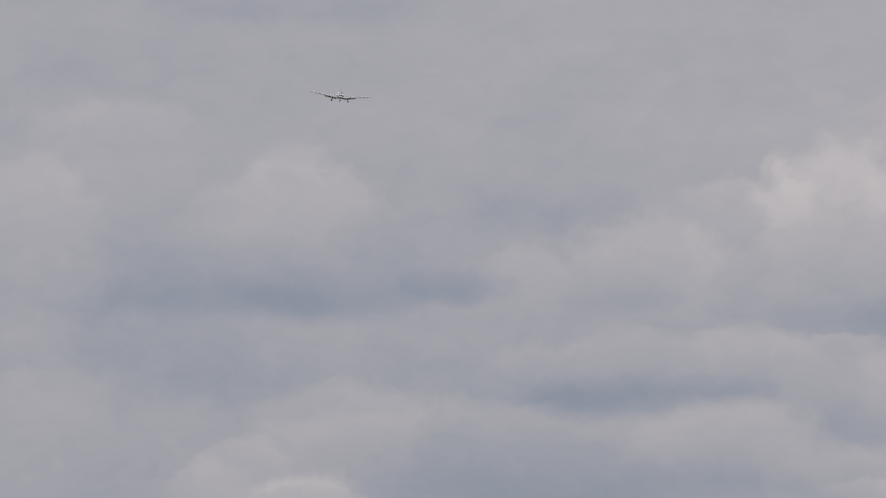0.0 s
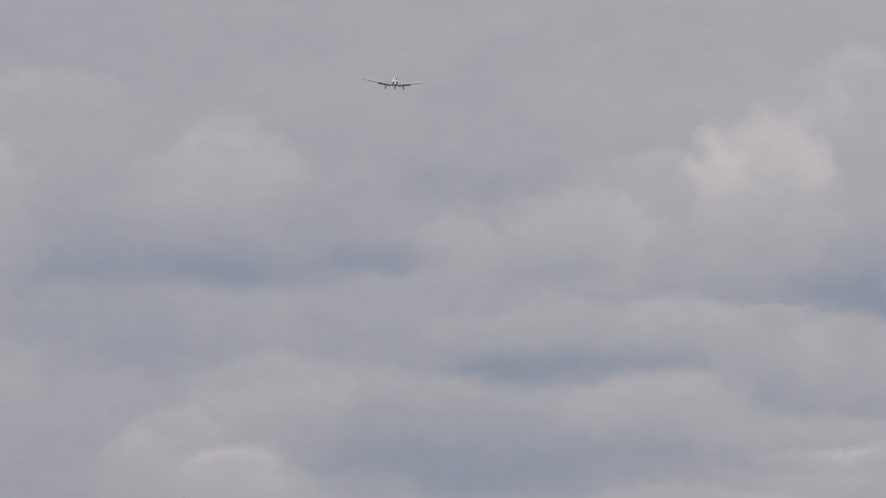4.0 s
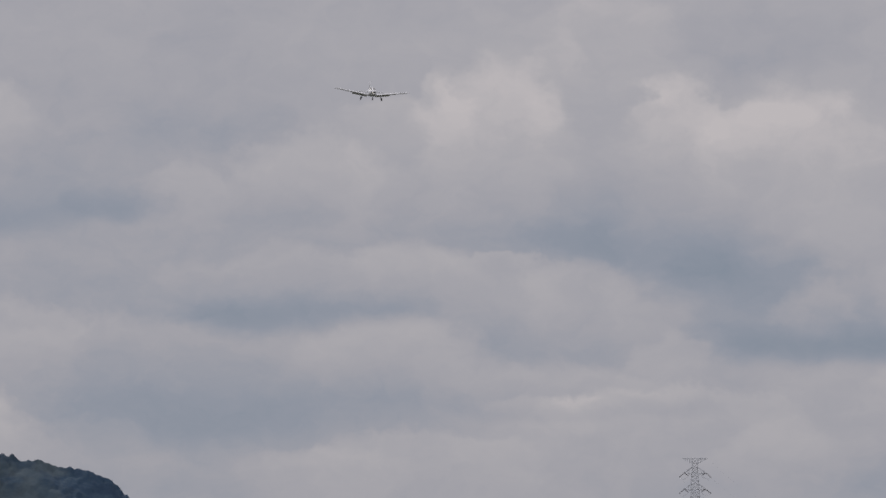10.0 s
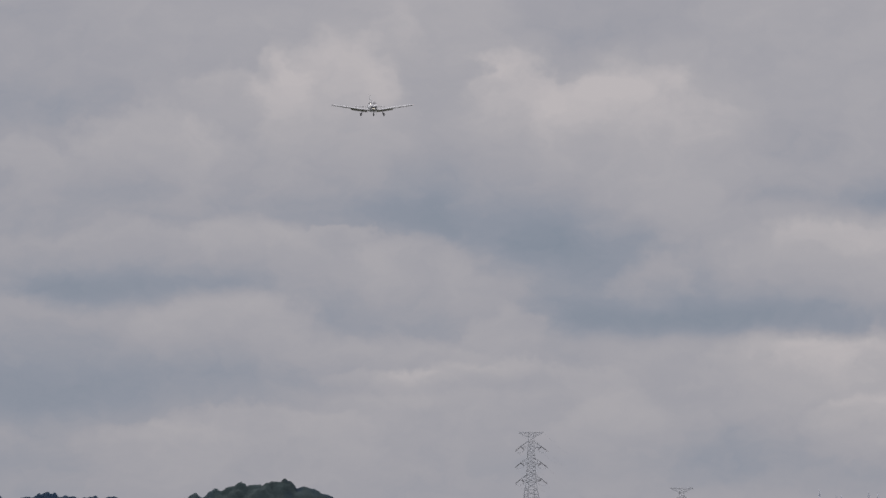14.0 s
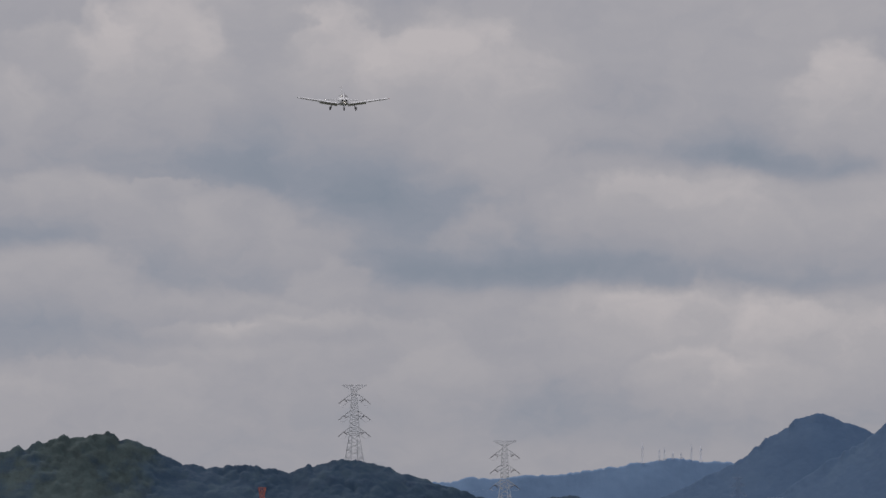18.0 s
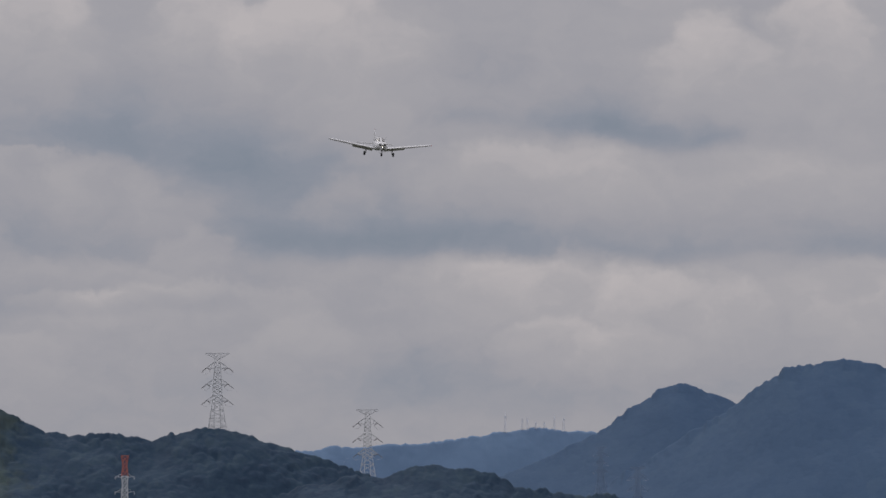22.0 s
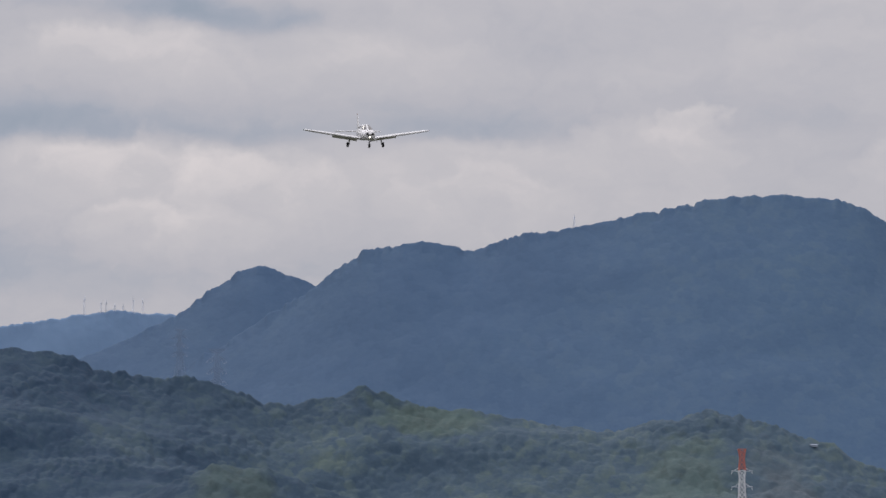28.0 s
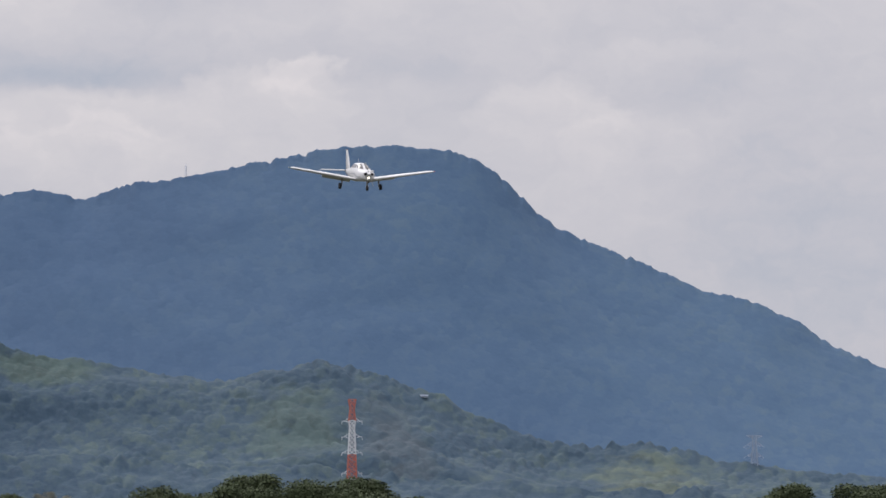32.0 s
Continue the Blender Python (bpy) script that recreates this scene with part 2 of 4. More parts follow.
def foliage(name, low, mid, high, patch, leaf, rough=0.75, lighter=None, sun_and_green_patches=(), clumpy=0.6, broad=0.5):
    """Leaf canopy: colour differs from crown to crown and in broad stands, with leafy relief."""
    m, n, s = material(name)
    at = n.add("ShaderNodeNewGeometry")
    pos = at.outputs["Position"]
    crown = n.add("ShaderNodeAttribute")
    crown.attribute_name = "tone"
    crown = crown.outputs["Fac"]
    stand = n.noise(pos, patch, 3.0, 0.55)
    leaves = n.noise(pos, leaf, 4.0, 0.65)
    clump = n.noise(pos, patch * 6.0, 4.0, 0.6)
    v = n.math("MULTIPLY_ADD", crown, 0.22, n.math("MULTIPLY_ADD", stand, broad, -0.5 * broad))
    v = n.math("ADD", v, n.math("MULTIPLY_ADD", clump, clumpy, n.math("MULTIPLY_ADD", leaves, 0.4, 0.19 - 0.5 * clumpy)))
    c = n.ramp(v, [(0.2, low + (1.0,)), (0.5, mid + (1.0,)), (0.82, high + (1.0,))])
    if lighter:  # light put into the colour: tones brighten eastwards, from x0 to x1
        x0, x1, low2, mid2, high2 = lighter
        east = n.math("DIVIDE", n.math("SUBTRACT", n.add("ShaderNodeSeparateXYZ", "", Vector=pos).outputs[0], x0), x1 - x0)
        east = n.math("MULTIPLY_ADD", n.math("SUBTRACT", stand, 0.5), 1.6, east)
        east = n.math("MINIMUM", n.math("MAXIMUM", east, 0.0), 1.0)
        c2 = n.ramp(v, [(0.2, low2 + (1.0,)), (0.5, mid2 + (1.0,)), (0.82, high2 + (1.0,))])
        c = n.mix(east, c, c2)
    for x, y, rx, ry, patch_colour in sun_and_green_patches:  # sunlit and greener patches with ragged borders, put into the colour
        d = n.vec("MULTIPLY_ADD", pos, (1 / rx, 1 / ry, 0.0), (-x / rx, -y / ry, 0.0))
        inside = n.math("SUBTRACT", n.math("MULTIPLY_ADD", n.math("SUBTRACT", n.noise(pos, 0.09, 4.0, 0.6), 0.5), 3.2, 1.0), n.vec("DOT_PRODUCT", d, d))
        inside = n.math("MINIMUM", n.math("MAXIMUM", n.math("MULTIPLY", inside, 1.2), 0.0), 1.0)
        tint = n.ramp(v, [(0.15, tuple(q * 0.55 for q in patch_colour) + (1.0,)), (0.55, patch_colour + (1.0,)), (0.85, tuple(q * 1.2 for q in patch_colour) + (1.0,))])
        c = n.mix(inside, c, tint)
    n.tree.links.new(c, s.inputs["Base Color"])
    s.inputs["Roughness"].default_value = rough
    s.inputs["Specular IOR Level"].default_value = 0.1
    b = n.add("ShaderNodeBump", "", Strength=0.6, Distance=0.35, Height=leaves)
    n.tree.links.new(b.outputs[0], s.inputs["Normal"])
    return m


# aerial haze is put into the far base colours, bluer and paler with distance
FOREST_FAR = foliage("far_wood_in_haze", (0.098, 0.158, 0.250), (0.105, 0.168, 0.262), (0.112, 0.175, 0.270), 0.008, 0.30)
FOREST_MAIN = foliage("mountain_wood_in_haze", (0.033, 0.066, 0.121), (0.041, 0.077, 0.136), (0.051, 0.089, 0.146), 0.010, 0.40, 0.75,
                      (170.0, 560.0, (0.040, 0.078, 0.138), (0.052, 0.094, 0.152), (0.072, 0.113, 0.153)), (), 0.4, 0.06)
# blue haze before the nearer hills is painted into these wood colours
FOREST_HILL = foliage("hill_wood_haze_and_sun", (0.012, 0.028, 0.054), (0.019, 0.040, 0.068), (0.031, 0.055, 0.075), 0.024, 0.9, 0.75,
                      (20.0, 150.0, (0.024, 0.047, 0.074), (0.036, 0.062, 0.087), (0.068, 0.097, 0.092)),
                      # sunlight on the foothills and greener western woods, painted as patches
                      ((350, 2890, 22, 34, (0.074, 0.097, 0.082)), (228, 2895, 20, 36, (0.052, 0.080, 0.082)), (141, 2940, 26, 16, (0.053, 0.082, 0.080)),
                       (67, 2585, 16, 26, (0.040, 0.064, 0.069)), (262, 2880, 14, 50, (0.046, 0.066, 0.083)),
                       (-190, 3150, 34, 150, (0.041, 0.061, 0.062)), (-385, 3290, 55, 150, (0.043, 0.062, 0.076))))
# the far and mountain slopes carry the same blue haze in their colour
HAZE_SLOPE_FAR = paint("far_slope_in_haze", (0.07, 0.10, 0.17), 0.9, 0, 0.1, 0.01)
HAZE_SLOPE_MAIN = paint("mountain_slope_in_haze", (0.036, 0.056, 0.10), 0.9, 0, 0.15, 0.01)
SOIL_HILL = paint("hill_slope", (0.022, 0.034, 0.038), 0.9, 0, 0.15, 0.02)
GRASS = paint("grass_ground", (0.05, 0.054, 0.036), 0.95, 0, 0.2, 0.05, 0.3)
STEEL = paint("galvanised_steel", (0.58, 0.59, 0.60), 0.6, 0.0, 0.12, 0.4)
# blue-grey haze is put into the steel colour of the two far pylon kinds
HAZY_STEEL = paint("hazy_steel", (0.19, 0.26, 0.37), 0.7, 0.0, 0.12, 0.4)
PALE_STEEL = paint("pale_hazy_steel", (0.34, 0.39, 0.46), 0.7, 0.0, 0.12, 0.4)
DARK_GLASS_INSULATOR = paint("insulator_brown", (0.13, 0.125, 0.13), 0.35)
CABLE = paint("cable_aluminium", (0.45, 0.45, 0.47), 0.5, 0.4)
TOWER_RED = paint("tower_red", (0.46, 0.125, 0.085), 0.6, 0, 0.12, 0.6)
TOWER_WHITE = paint("tower_white", (0.62, 0.63, 0.64), 0.6, 0, 0.1, 0.6)
MAST_GREY = paint("mast_grey", (0.70, 0.74, 0.80), 0.7)
WHITE_PAINT = paint("aircraft_white", (0.60, 0.60, 0.595), 0.34, 0, 0.07, 1.5, 0, 0.3)
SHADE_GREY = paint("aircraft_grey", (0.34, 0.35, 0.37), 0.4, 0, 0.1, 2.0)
TYRE = paint("tyre_rubber", (0.018, 0.018, 0.02), 0.85, 0, 0.2, 8.0, 0.3)
HUB = paint("wheel_hub", (0.35, 0.35, 0.36), 0.4, 0.6, 0.15, 8.0)
STRUT = paint("strut_metal", (0.36, 0.36, 0.37), 0.35, 0.6, 0.15, 6.0)
PROP_BLACK = paint("propeller_grey", (0.5, 0.5, 0.5), 0.45, 0.3)
INTAKE = paint("intake_black", (0.012, 0.012, 0.013), 0.7)
TRIM_RED = paint("trim_red", (0.30, 0.05, 0.04), 0.35)
NAV_GREEN = paint("nav_lens_green", (0.02, 0.10, 0.09), 0.2)
BARK = paint("bark", (0.10, 0.075, 0.055), 0.9, 0, 0.25, 3.0, 0.6)
HOUSE_WALL = paint("house_wall", (0.30, 0.35, 0.42), 0.8)
ROOF_WHITE = paint("roof_white", (0.16, 0.20, 0.26), 0.5, 0, 0.1, 0.3)


def glass_material():
    m, n, s = material("tinted_window")
    at = n.add("ShaderNodeTexCoord").outputs["Object"]
    n.tree.links.new(n.ramp(n.noise(at, 2.0, 3.0), [(0.3, (0.075, 0.072, 0.07, 1)), (0.7, (0.15, 0.145, 0.14, 1))]), s.inputs["Base Color"])
    s.inputs["Roughness"].default_value = 0.12
    s.inputs["Specular IOR Level"].default_value = 0.6
    return m


def lamp_material(name, colour, strength):
    m, n, s = material(name)
    s.inputs["Base Color"].default_value = (0.8, 0.8, 0.8, 1)
    s.inputs["Emission Color"].default_value = colour
    s.inputs["Emission Strength"].default_value = strength
    return m


WINDOW = glass_material()
LANDING_LIGHT = lamp_material("landing_light_glow", (1.0, 0.90, 0.74, 1), 3.5)


# ---- mesh helpers ----
def np_mesh(name, verts, faces, mat, smooth=True):
    """A mesh from arrays: verts (n, 3), faces (m, 3 or 4)."""
    me = bpy.data.meshes.new(name)
    verts, faces = np.asarray(verts, np.float32), np.asarray(faces, np.int32)
    k = faces.shape[1]
    me.vertices.add(len(verts))
    me.vertices.foreach_set("co", verts.ravel())
    me.loops.add(faces.size)
    me.loops.foreach_set("vertex_index", faces.ravel())
    me.polygons.add(len(faces))
    me.polygons.foreach_set("loop_start", np.arange(0, faces.size, k, dtype=np.int32))
    me.polygons.foreach_set("loop_total", np.full(len(faces), k, np.int32))
    me.polygons.foreach_set("use_smooth", np.full(len(faces), smooth))
    me.update(calc_edges=True)
    me.materials.append(mat)
    return me


def part(name, bm, mat, parent=None, label="", smooth=False):
    """One bmesh as one mesh object, under a thing or a part."""
    me = bpy.data.meshes.new(name)
    bmesh.ops.recalc_face_normals(bm, faces=bm.faces)
    for f in bm.faces:
        f.smooth = smooth
    bm.to_mesh(me)
    bm.free()
    me.materials.append(mat)
    ob = new(name, me)
    ob.parent = parent
    return tagged(ob, label)


def beam(bm, a, b, w, d=None):
    """A bar of square section from a to b."""
    a, b = Vector(a), Vector(b)
    ax = (b - a)
    turn = ax.to_track_quat("Z", "Y").to_matrix().to_4x4()
    m = Matrix.Translation((a + b) / 2) @ turn @ Matrix.Diagonal((w, d or w, ax.length, 1))
    bmesh.ops.create_cube(bm, size=1, matrix=m)


def tube(bm, a, b, r1, r2=None, seg=10):
    a, b = Vector(a), Vector(b)
    turn = (b - a).to_track_quat("Z", "Y").to_matrix().to_4x4()
    bmesh.ops.create_cone(bm, cap_ends=True, segments=seg, radius1=r1, radius2=r1 if r2 is None else r2,
                          depth=(b - a).length, matrix=Matrix.Translation((a + b) / 2) @ turn)


def waves(x, y, scale, seed, octaves=4):
    """Smooth rolling values of about -1 to 1."""
    r = np.random.RandomState(seed)
    out, amp, norm = np.zeros(np.broadcast(x, y).shape), 1.0, 0.0
    for o in range(octaves):
        for _ in range(4):
            a, ph = r.uniform(0, 2 * math.pi), r.uniform(0, 2 * math.pi)
            k = 2 * math.pi / scale * 2 ** o * r.uniform(0.7, 1.3)
            out += amp * np.sin(k * (x * math.cos(a) + y * math.sin(a)) + ph)
        norm += amp * 2.2
        amp *= 0.5
    return out / norm


# ---- the land ----
def ground():
    seg, rings = 96, [0, 30, 120, 400, 900, 1600, 2400, 3400, 4850]
    v, f = [(0, 0, 0)], []
    for r in rings[1:]:
        v += [(r * math.cos(2 * math.pi * i / seg), r * math.sin(2 * math.pi * i / seg), 0) for i in range(seg)]
    tri = [(0, 1 + i, 1 + (i + 1) % seg) for i in range(seg)]
    for k in range(len(rings) - 2):
        a, b = 1 + k * seg, 1 + (k + 1) * seg
        for i in range(seg):
            j = (i + 1) % seg
            tri += [(a + i, b + i, b + j), (a + i, b + j, a + j)]
    ob = new("ground", np_mesh("ground", v, tri, GRASS))
    tagged(ob, "flat grassy plain around the airfield", "ground", kind="structure")


class Ridge:
    """A wooded ridge: crest by bearing and height (thousandths), its distance, and how deep its slopes reach."""

    def __init__(self, crest, dist, front, back, canopy, seed, power=1.15, spur=0.22, rough=1.5, sway=0.012, smooth=0.05):
        self.b = np.array([c[0] for c in crest]) / 1000
        self.h = np.array([c[1] for c in crest]) / 1000
        self.dist, self.front, self.back, self.canopy, self.seed = dist, front, back, canopy, seed
        self.power, self.spur, self.rough, self.sway, self.smooth = power, spur, rough, sway, smooth

    def surface(self, bearing, s):
        """s: 0 on the crest, 1 at the front foot, -1 at the back foot."""
        d = self.dist - np.where(s > 0, s * self.front, s * self.back)
        # crests bend a little with the height, so that spurs run down between the peaks
        x0 = bearing * self.dist
        b = bearing + s * self.sway * waves(x0, s * 200, 260.0, self.seed + 1, 3)
        # the slopes run ever smoother away from the crest line
        wide = np.minimum(np.abs(s) * self.smooth, 0.016)
        rise = sum(w * np.interp(b + k * wide, self.b, self.h) for k, w in zip((-1, -0.6, -0.25, 0.25, 0.6, 1), (0.1, 0.18, 0.22, 0.22, 0.18, 0.1)))
        crest = 1.6 + self.dist * np.tan(rise) - self.canopy
        crest = crest + self.rough * waves(x0, s * self.front, 40.0, self.seed + 2, 3)
        a = np.abs(s)
        fall = (1 - a) ** self.power
        spur = 1 - self.spur * np.sin(np.pi * np.clip(a, 0, 1)) * (0.6 + 0.9 * waves(x0 * 1.0, s * 320, 190.0, self.seed + 3, 4))
        z = np.maximum(crest * fall * spur, 0) - 0.6
        return np.stack([d * np.sin(bearing), d * np.cos(bearing), z], -1)

    def land(self, name, mat, label, category, step=5.0):
        n = int((self.b[-1] - self.b[0]) * self.dist / step)
        sb = np.linspace(self.b[0], self.b[-1], n)
        ss = np.concatenate([np.linspace(-1, -0.05, 10), np.linspace(0, 1, int(self.front / step))])
        B, S = np.meshgrid(sb, ss)
        p = self.surface(B, S)
        p[..., 2] -= 3.0
        r, c = B.shape
        idx = np.arange(r * c).reshape(r, c)
        q = np.stack([idx[:-1, :-1], idx[1:, :-1], idx[1:, 1:], idx[:-1, 1:]], -1).reshape(-1, 4)
        ob = new(name, np_mesh(name, p.reshape(-1, 3), q, mat))
        return tagged(ob, label, category, kind="structure")

    def forest(self, mat, label, crown, relief, step, edge=0.3, s_from=-0.15, s_to=1.0, scallop=1.0):
        """The closed canopy of one slope, uncountable: domed crowns side by side over the land. crown: width, relief: depth between crowns."""
        slope = math.hypot(self.front, self.dist * self.h.max())
        nb, ns = int((self.b[-1] - self.b[0]) * self.dist / step), int((s_to - s_from) * slope / step)
        B, S = np.meshgrid(np.linspace(self.b[0], self.b[-1], nb), np.linspace(s_from, s_to, ns))
        P = self.surface(B, S)
        X, Y = B * self.dist, S * self.front * 0.12 - P[..., 2] * 0.95  # crown cells follow bearing and height, shaped to fit the camera's view
        X, Y = X + 0.5 * waves(X, Y, 7.0, self.seed + 5, 2), Y + 0.5 * waves(X, Y, 6.0, self.seed + 6, 2)
        dome, tone = crowns(X, Y, crown, self.seed)
        broad, other = crowns(X + 0.4 * Y, Y * 1.1, crown * 1.9, self.seed + 12)  # old wide crowns stand over the rest here and there
        broad = broad - 0.25 + 0.7 * waves(X, Y, crown * 9, self.seed + 13, 3)
        dome, tone = np.maximum(dome, broad), np.where(broad > dome, other, tone)
        bough, _ = crowns(X, Y, crown * 0.42, self.seed + 7)
        skyline = 1 + edge * np.exp(-((S * self.front / 6.0) ** 2))  # deeper crowns along the crest, shaped to fit the skyline in view
        # crest crowns scalloped for the camera's skyline, in uneven groups with level stretches between
        row = sum(k * crowns(X, X * 0 + 17.3 * w, w, self.seed + 8)[0] for k, w in ((0.45, 8.0), (0.6, 4.2), (0.45, 2.1)))
        group = np.clip(0.8 + 0.8 * waves(X, X * 0, 60.0, self.seed + 10, 4), 0.4, 1.5)
        lean = np.abs(np.gradient(np.interp(B, self.b, self.h), axis=1) / np.gradient(B, axis=1))
        group = group * (1 + 1.1 * np.minimum(lean, 1.2))  # crowns raised on the steep shoulders to fit the skyline in view
        P[..., 2] += scallop * (np.minimum(row, 1.7) - 1.0) * group * np.exp(-((S * self.front / 6.0) ** 2))
        P[..., 2] += self.canopy * 0.3 + relief * (dome + 0.3 * bough - 0.5) * skyline * (0.85 + 0.5 * waves(X, Y, 30.0, self.seed + 4, 2))
        idx = np.arange(nb * ns).reshape(ns, nb)
        q = np.stack([idx[:-1, :-1], idx[1:, :-1], idx[1:, 1:], idx[:-1, 1:]], -1).reshape(-1, 4)
        me = np_mesh("forest", P.reshape(-1, 3), q, mat)
        me.attributes.new("tone", "FLOAT", "POINT").data.foreach_set("value", tone.astype(np.float32).ravel())
        return tagged(new("forest", me), label, "forest", kind="stuff")


def crowns(x, y, width, seed):
    """Height (0 to about 1.4) and a chance tone of the crown that stands at each place."""
    r = np.random.RandomState(seed)
    jx, jy, rad, tall, hue = (r.uniform(0, 1, (64, 64)) for _ in range(5))
    gx, gy = x / width, y / width
    ix, iy = np.floor(gx).astype(int), np.floor(gy).astype(int)
    best, tone = np.full(x.shape, -9.0), np.zeros(x.shape)
    for ox in (-1, 0, 1):
        for oy in (-1, 0, 1):
            cx, cy = (ix + ox) % 64, (iy + oy) % 61
            d2 = (gx - ix - ox - 0.1 - 0.8 * jx[cx, cy]) ** 2 + (gy - iy - oy - 0.1 - 0.8 * jy[cx, cy]) ** 2
            h = 0.7 + 0.7 * tall[cx, cy] ** 1.5 - d2 * (1.1 + 0.9 * rad[cx, cy])
            tone = np.where(h > best, hue[cx, cy], tone)
            best = np.maximum(h, best)
    return np.maximum(best, -0.2), tone


CREST_FAR = [
    (-33.4, 37.1), (-22.7, 39.4), (-15.2, 40.4), (-9.2, 40.8), (-2.5, 41.0), (4.2, 42.1),
    (7.6, 42.7), (10.9, 43.0), (14.9, 42.8), (17.2, 42.6), (24.1, 40.8), (36.8, 36.1),
]
CREST_PEAK = [
    (-1.3, 32.8), (8.6, 38.0), (13.3, 39.8), (18.7, 42.7), (22.7, 45.6), (26.0, 47.6),
    (28.3, 48.2), (30.7, 47.5), (34.6, 45.9), (40.1, 43.5), (50.1, 38.8),
]
CREST_MAIN = [
    (6.7, 29.4), (20.1, 36.8), (30.1, 42.8), (34.8, 45.9), (38.4, 48.7), (41.8, 50.5),
    (48.1, 51.1), (53.1, 50.1), (55.8, 50.6), (58.5, 51.9), (62.5, 52.3), (69.5, 53.5),
    (77.2, 55.2), (83.9, 56.3), (89.2, 56.6), (96.6, 56.0), (99.8, 54.9), (103.8, 52.0),
    (105.8, 49.8), (109.5, 46.7), (114.5, 44.8), (120.5, 42.3), (126.5, 39.6), (131.9, 38.4),
    (137.2, 36.3), (141.2, 33.6), (145.9, 31.3), (153.7, 28.7), (167.1, 23.4),
]
CREST_WEST = [
    (-147.1, 44.4), (-131.0, 49.0), (-126.2, 51.2), (-122.6, 52.4), (-121.2, 52.8), (-119.6, 53.3),
    (-118.7, 53.4), (-117.5, 53.2), (-116.2, 52.6), (-114.9, 51.6), (-113.5, 50.8), (-113.0, 50.6),
    (-112.2, 51.1), (-110.5, 51.4), (-108.9, 52.1), (-107.7, 52.2), (-106.5, 51.9), (-105.0, 51.7),
    (-103.2, 51.4), (-101.4, 50.9), (-99.0, 50.5), (-97.2, 49.8), (-95.9, 49.2), (-94.4, 48.0),
    (-93.4, 46.9), (-92.0, 45.8), (-91.0, 44.6), (-86.9, 42.2), (-78.9, 40.2),
]
CREST_LOW = [
    (-103.6, 38.1), (-90.9, 43.5), (-85.0, 44.8), (-78.9, 44.0), (-72.2, 43.1), (-66.8, 44.9),
    (-63.5, 45.6), (-59.8, 46.0), (-56.0, 45.9), (-52.3, 44.6), (-48.3, 43.0), (-44.1, 42.5),
    (-40.4, 42.9), (-34.3, 41.6), (-30.7, 42.5), (-24.9, 42.8), (-20.9, 41.8), (-17.2, 40.8),
    (-13.2, 39.4), (-8.0, 37.1),
]
CREST_MID = [
    (-53.5, 21.4), (-40.1, 26.7), (-29.4, 31.1), (-22.7, 33.8), (-16.0, 36.4), (-9.8, 37.6),
    (-6.7, 37.9), (-2.7, 38.8), (3.3, 38.5), (7.3, 37.6), (10.6, 35.8), (17.3, 35.4),
    (22.7, 34.4), (28.0, 32.6), (32.0, 32.4), (36.7, 33.2), (40.4, 34.0), (44.7, 32.8),
    (50.1, 31.8), (58.8, 30.5), (66.1, 29.2), (68.8, 28.9), (73.5, 29.9), (80.8, 31.0),
    (86.2, 30.5), (90.2, 29.2), (95.5, 27.0), (103.8, 23.1), (110.5, 21.3), (120.5, 21.6),
    (127.2, 20.3), (137.2, 18.6), (160.4, 17.4),
]
CREST_FRONT = [
    (-6.7, 14.0), (5.3, 18.0), (15.3, 22.1), (20.1, 24.4), (24.0, 25.5), (28.7, 24.7),
    (35.4, 22.1), (42.0, 20.6), (53.5, 20.1), (66.8, 19.4), (80.2, 18.7), (93.6, 17.7),
    (113.6, 16.7), (153.7, 14.0),
]

FAR = Ridge(CREST_FAR, 4700, 220, 120, 1.3, 11, spur=0.15, rough=0.8)
PEAK = Ridge(CREST_PEAK, 4420, 330, 180, -0.1, 21, power=1.0, spur=0.02, rough=0.6, sway=0.004)
MAIN = Ridge(CREST_MAIN, 4120, 300, 250, -0.1, 31, power=1.0, spur=0.02, rough=0.6, sway=0.005)
WEST = Ridge(CREST_WEST, 3350, 260, 180, 0.4, 41)
LOW = Ridge(CREST_LOW, 3200, 260, 160, 2.0, 51)
SADDLE = Ridge([(-40, 20), (-25, 30), (-9, 35), (5, 34), (15, 33.5), (23, 33), (32, 30.5), (45, 24), (60, 12)], 3420, 160, 140, 3.0, 81, rough=0.3)
KNOLL = Ridge([(-70, 8), (-55, 20), (-37.6, 26), (-28, 23), (-15, 12)], 2850, 180, 120, 3.0, 91, rough=0.3)
MID = Ridge(CREST_MID, 2950, 300, 160, 2.0, 61, spur=0.3)
FRONT = Ridge(CREST_FRONT, 2600, 200, 130, 1.8, 71, spur=0.3)

ground()
FAR.land("distant_hill", HAZE_SLOPE_FAR, "distant hill carrying antenna masts, coloured pale blue for haze", "hill", 9)
PEAK.land("mountain_peak", HAZE_SLOPE_MAIN, "pointed wooded peak beside the main mountain", "mountain", 9)
MAIN.land("mountain", HAZE_SLOPE_MAIN, "long dark wooded mountain with a steep cliffed shoulder, coloured blue for haze", "mountain", 9)
WEST.land("hill", SOIL_HILL, "dark wooded hill with two rounded tops", "hill", 9)
LOW.land("hill", SOIL_HILL, "low dark wooded ridge carrying a power pylon", "hill", 9)
MID.land("hill", SOIL_HILL, "rolling green wooded foothills below the mountain", "hill", 9)
SADDLE.land("hill", SOIL_HILL, "wooded saddle hidden behind the pylon ridge", "hill", 9)
KNOLL.land("hill", SOIL_HILL, "wooded knoll at the foot of the dark ridge", "hill", 9)
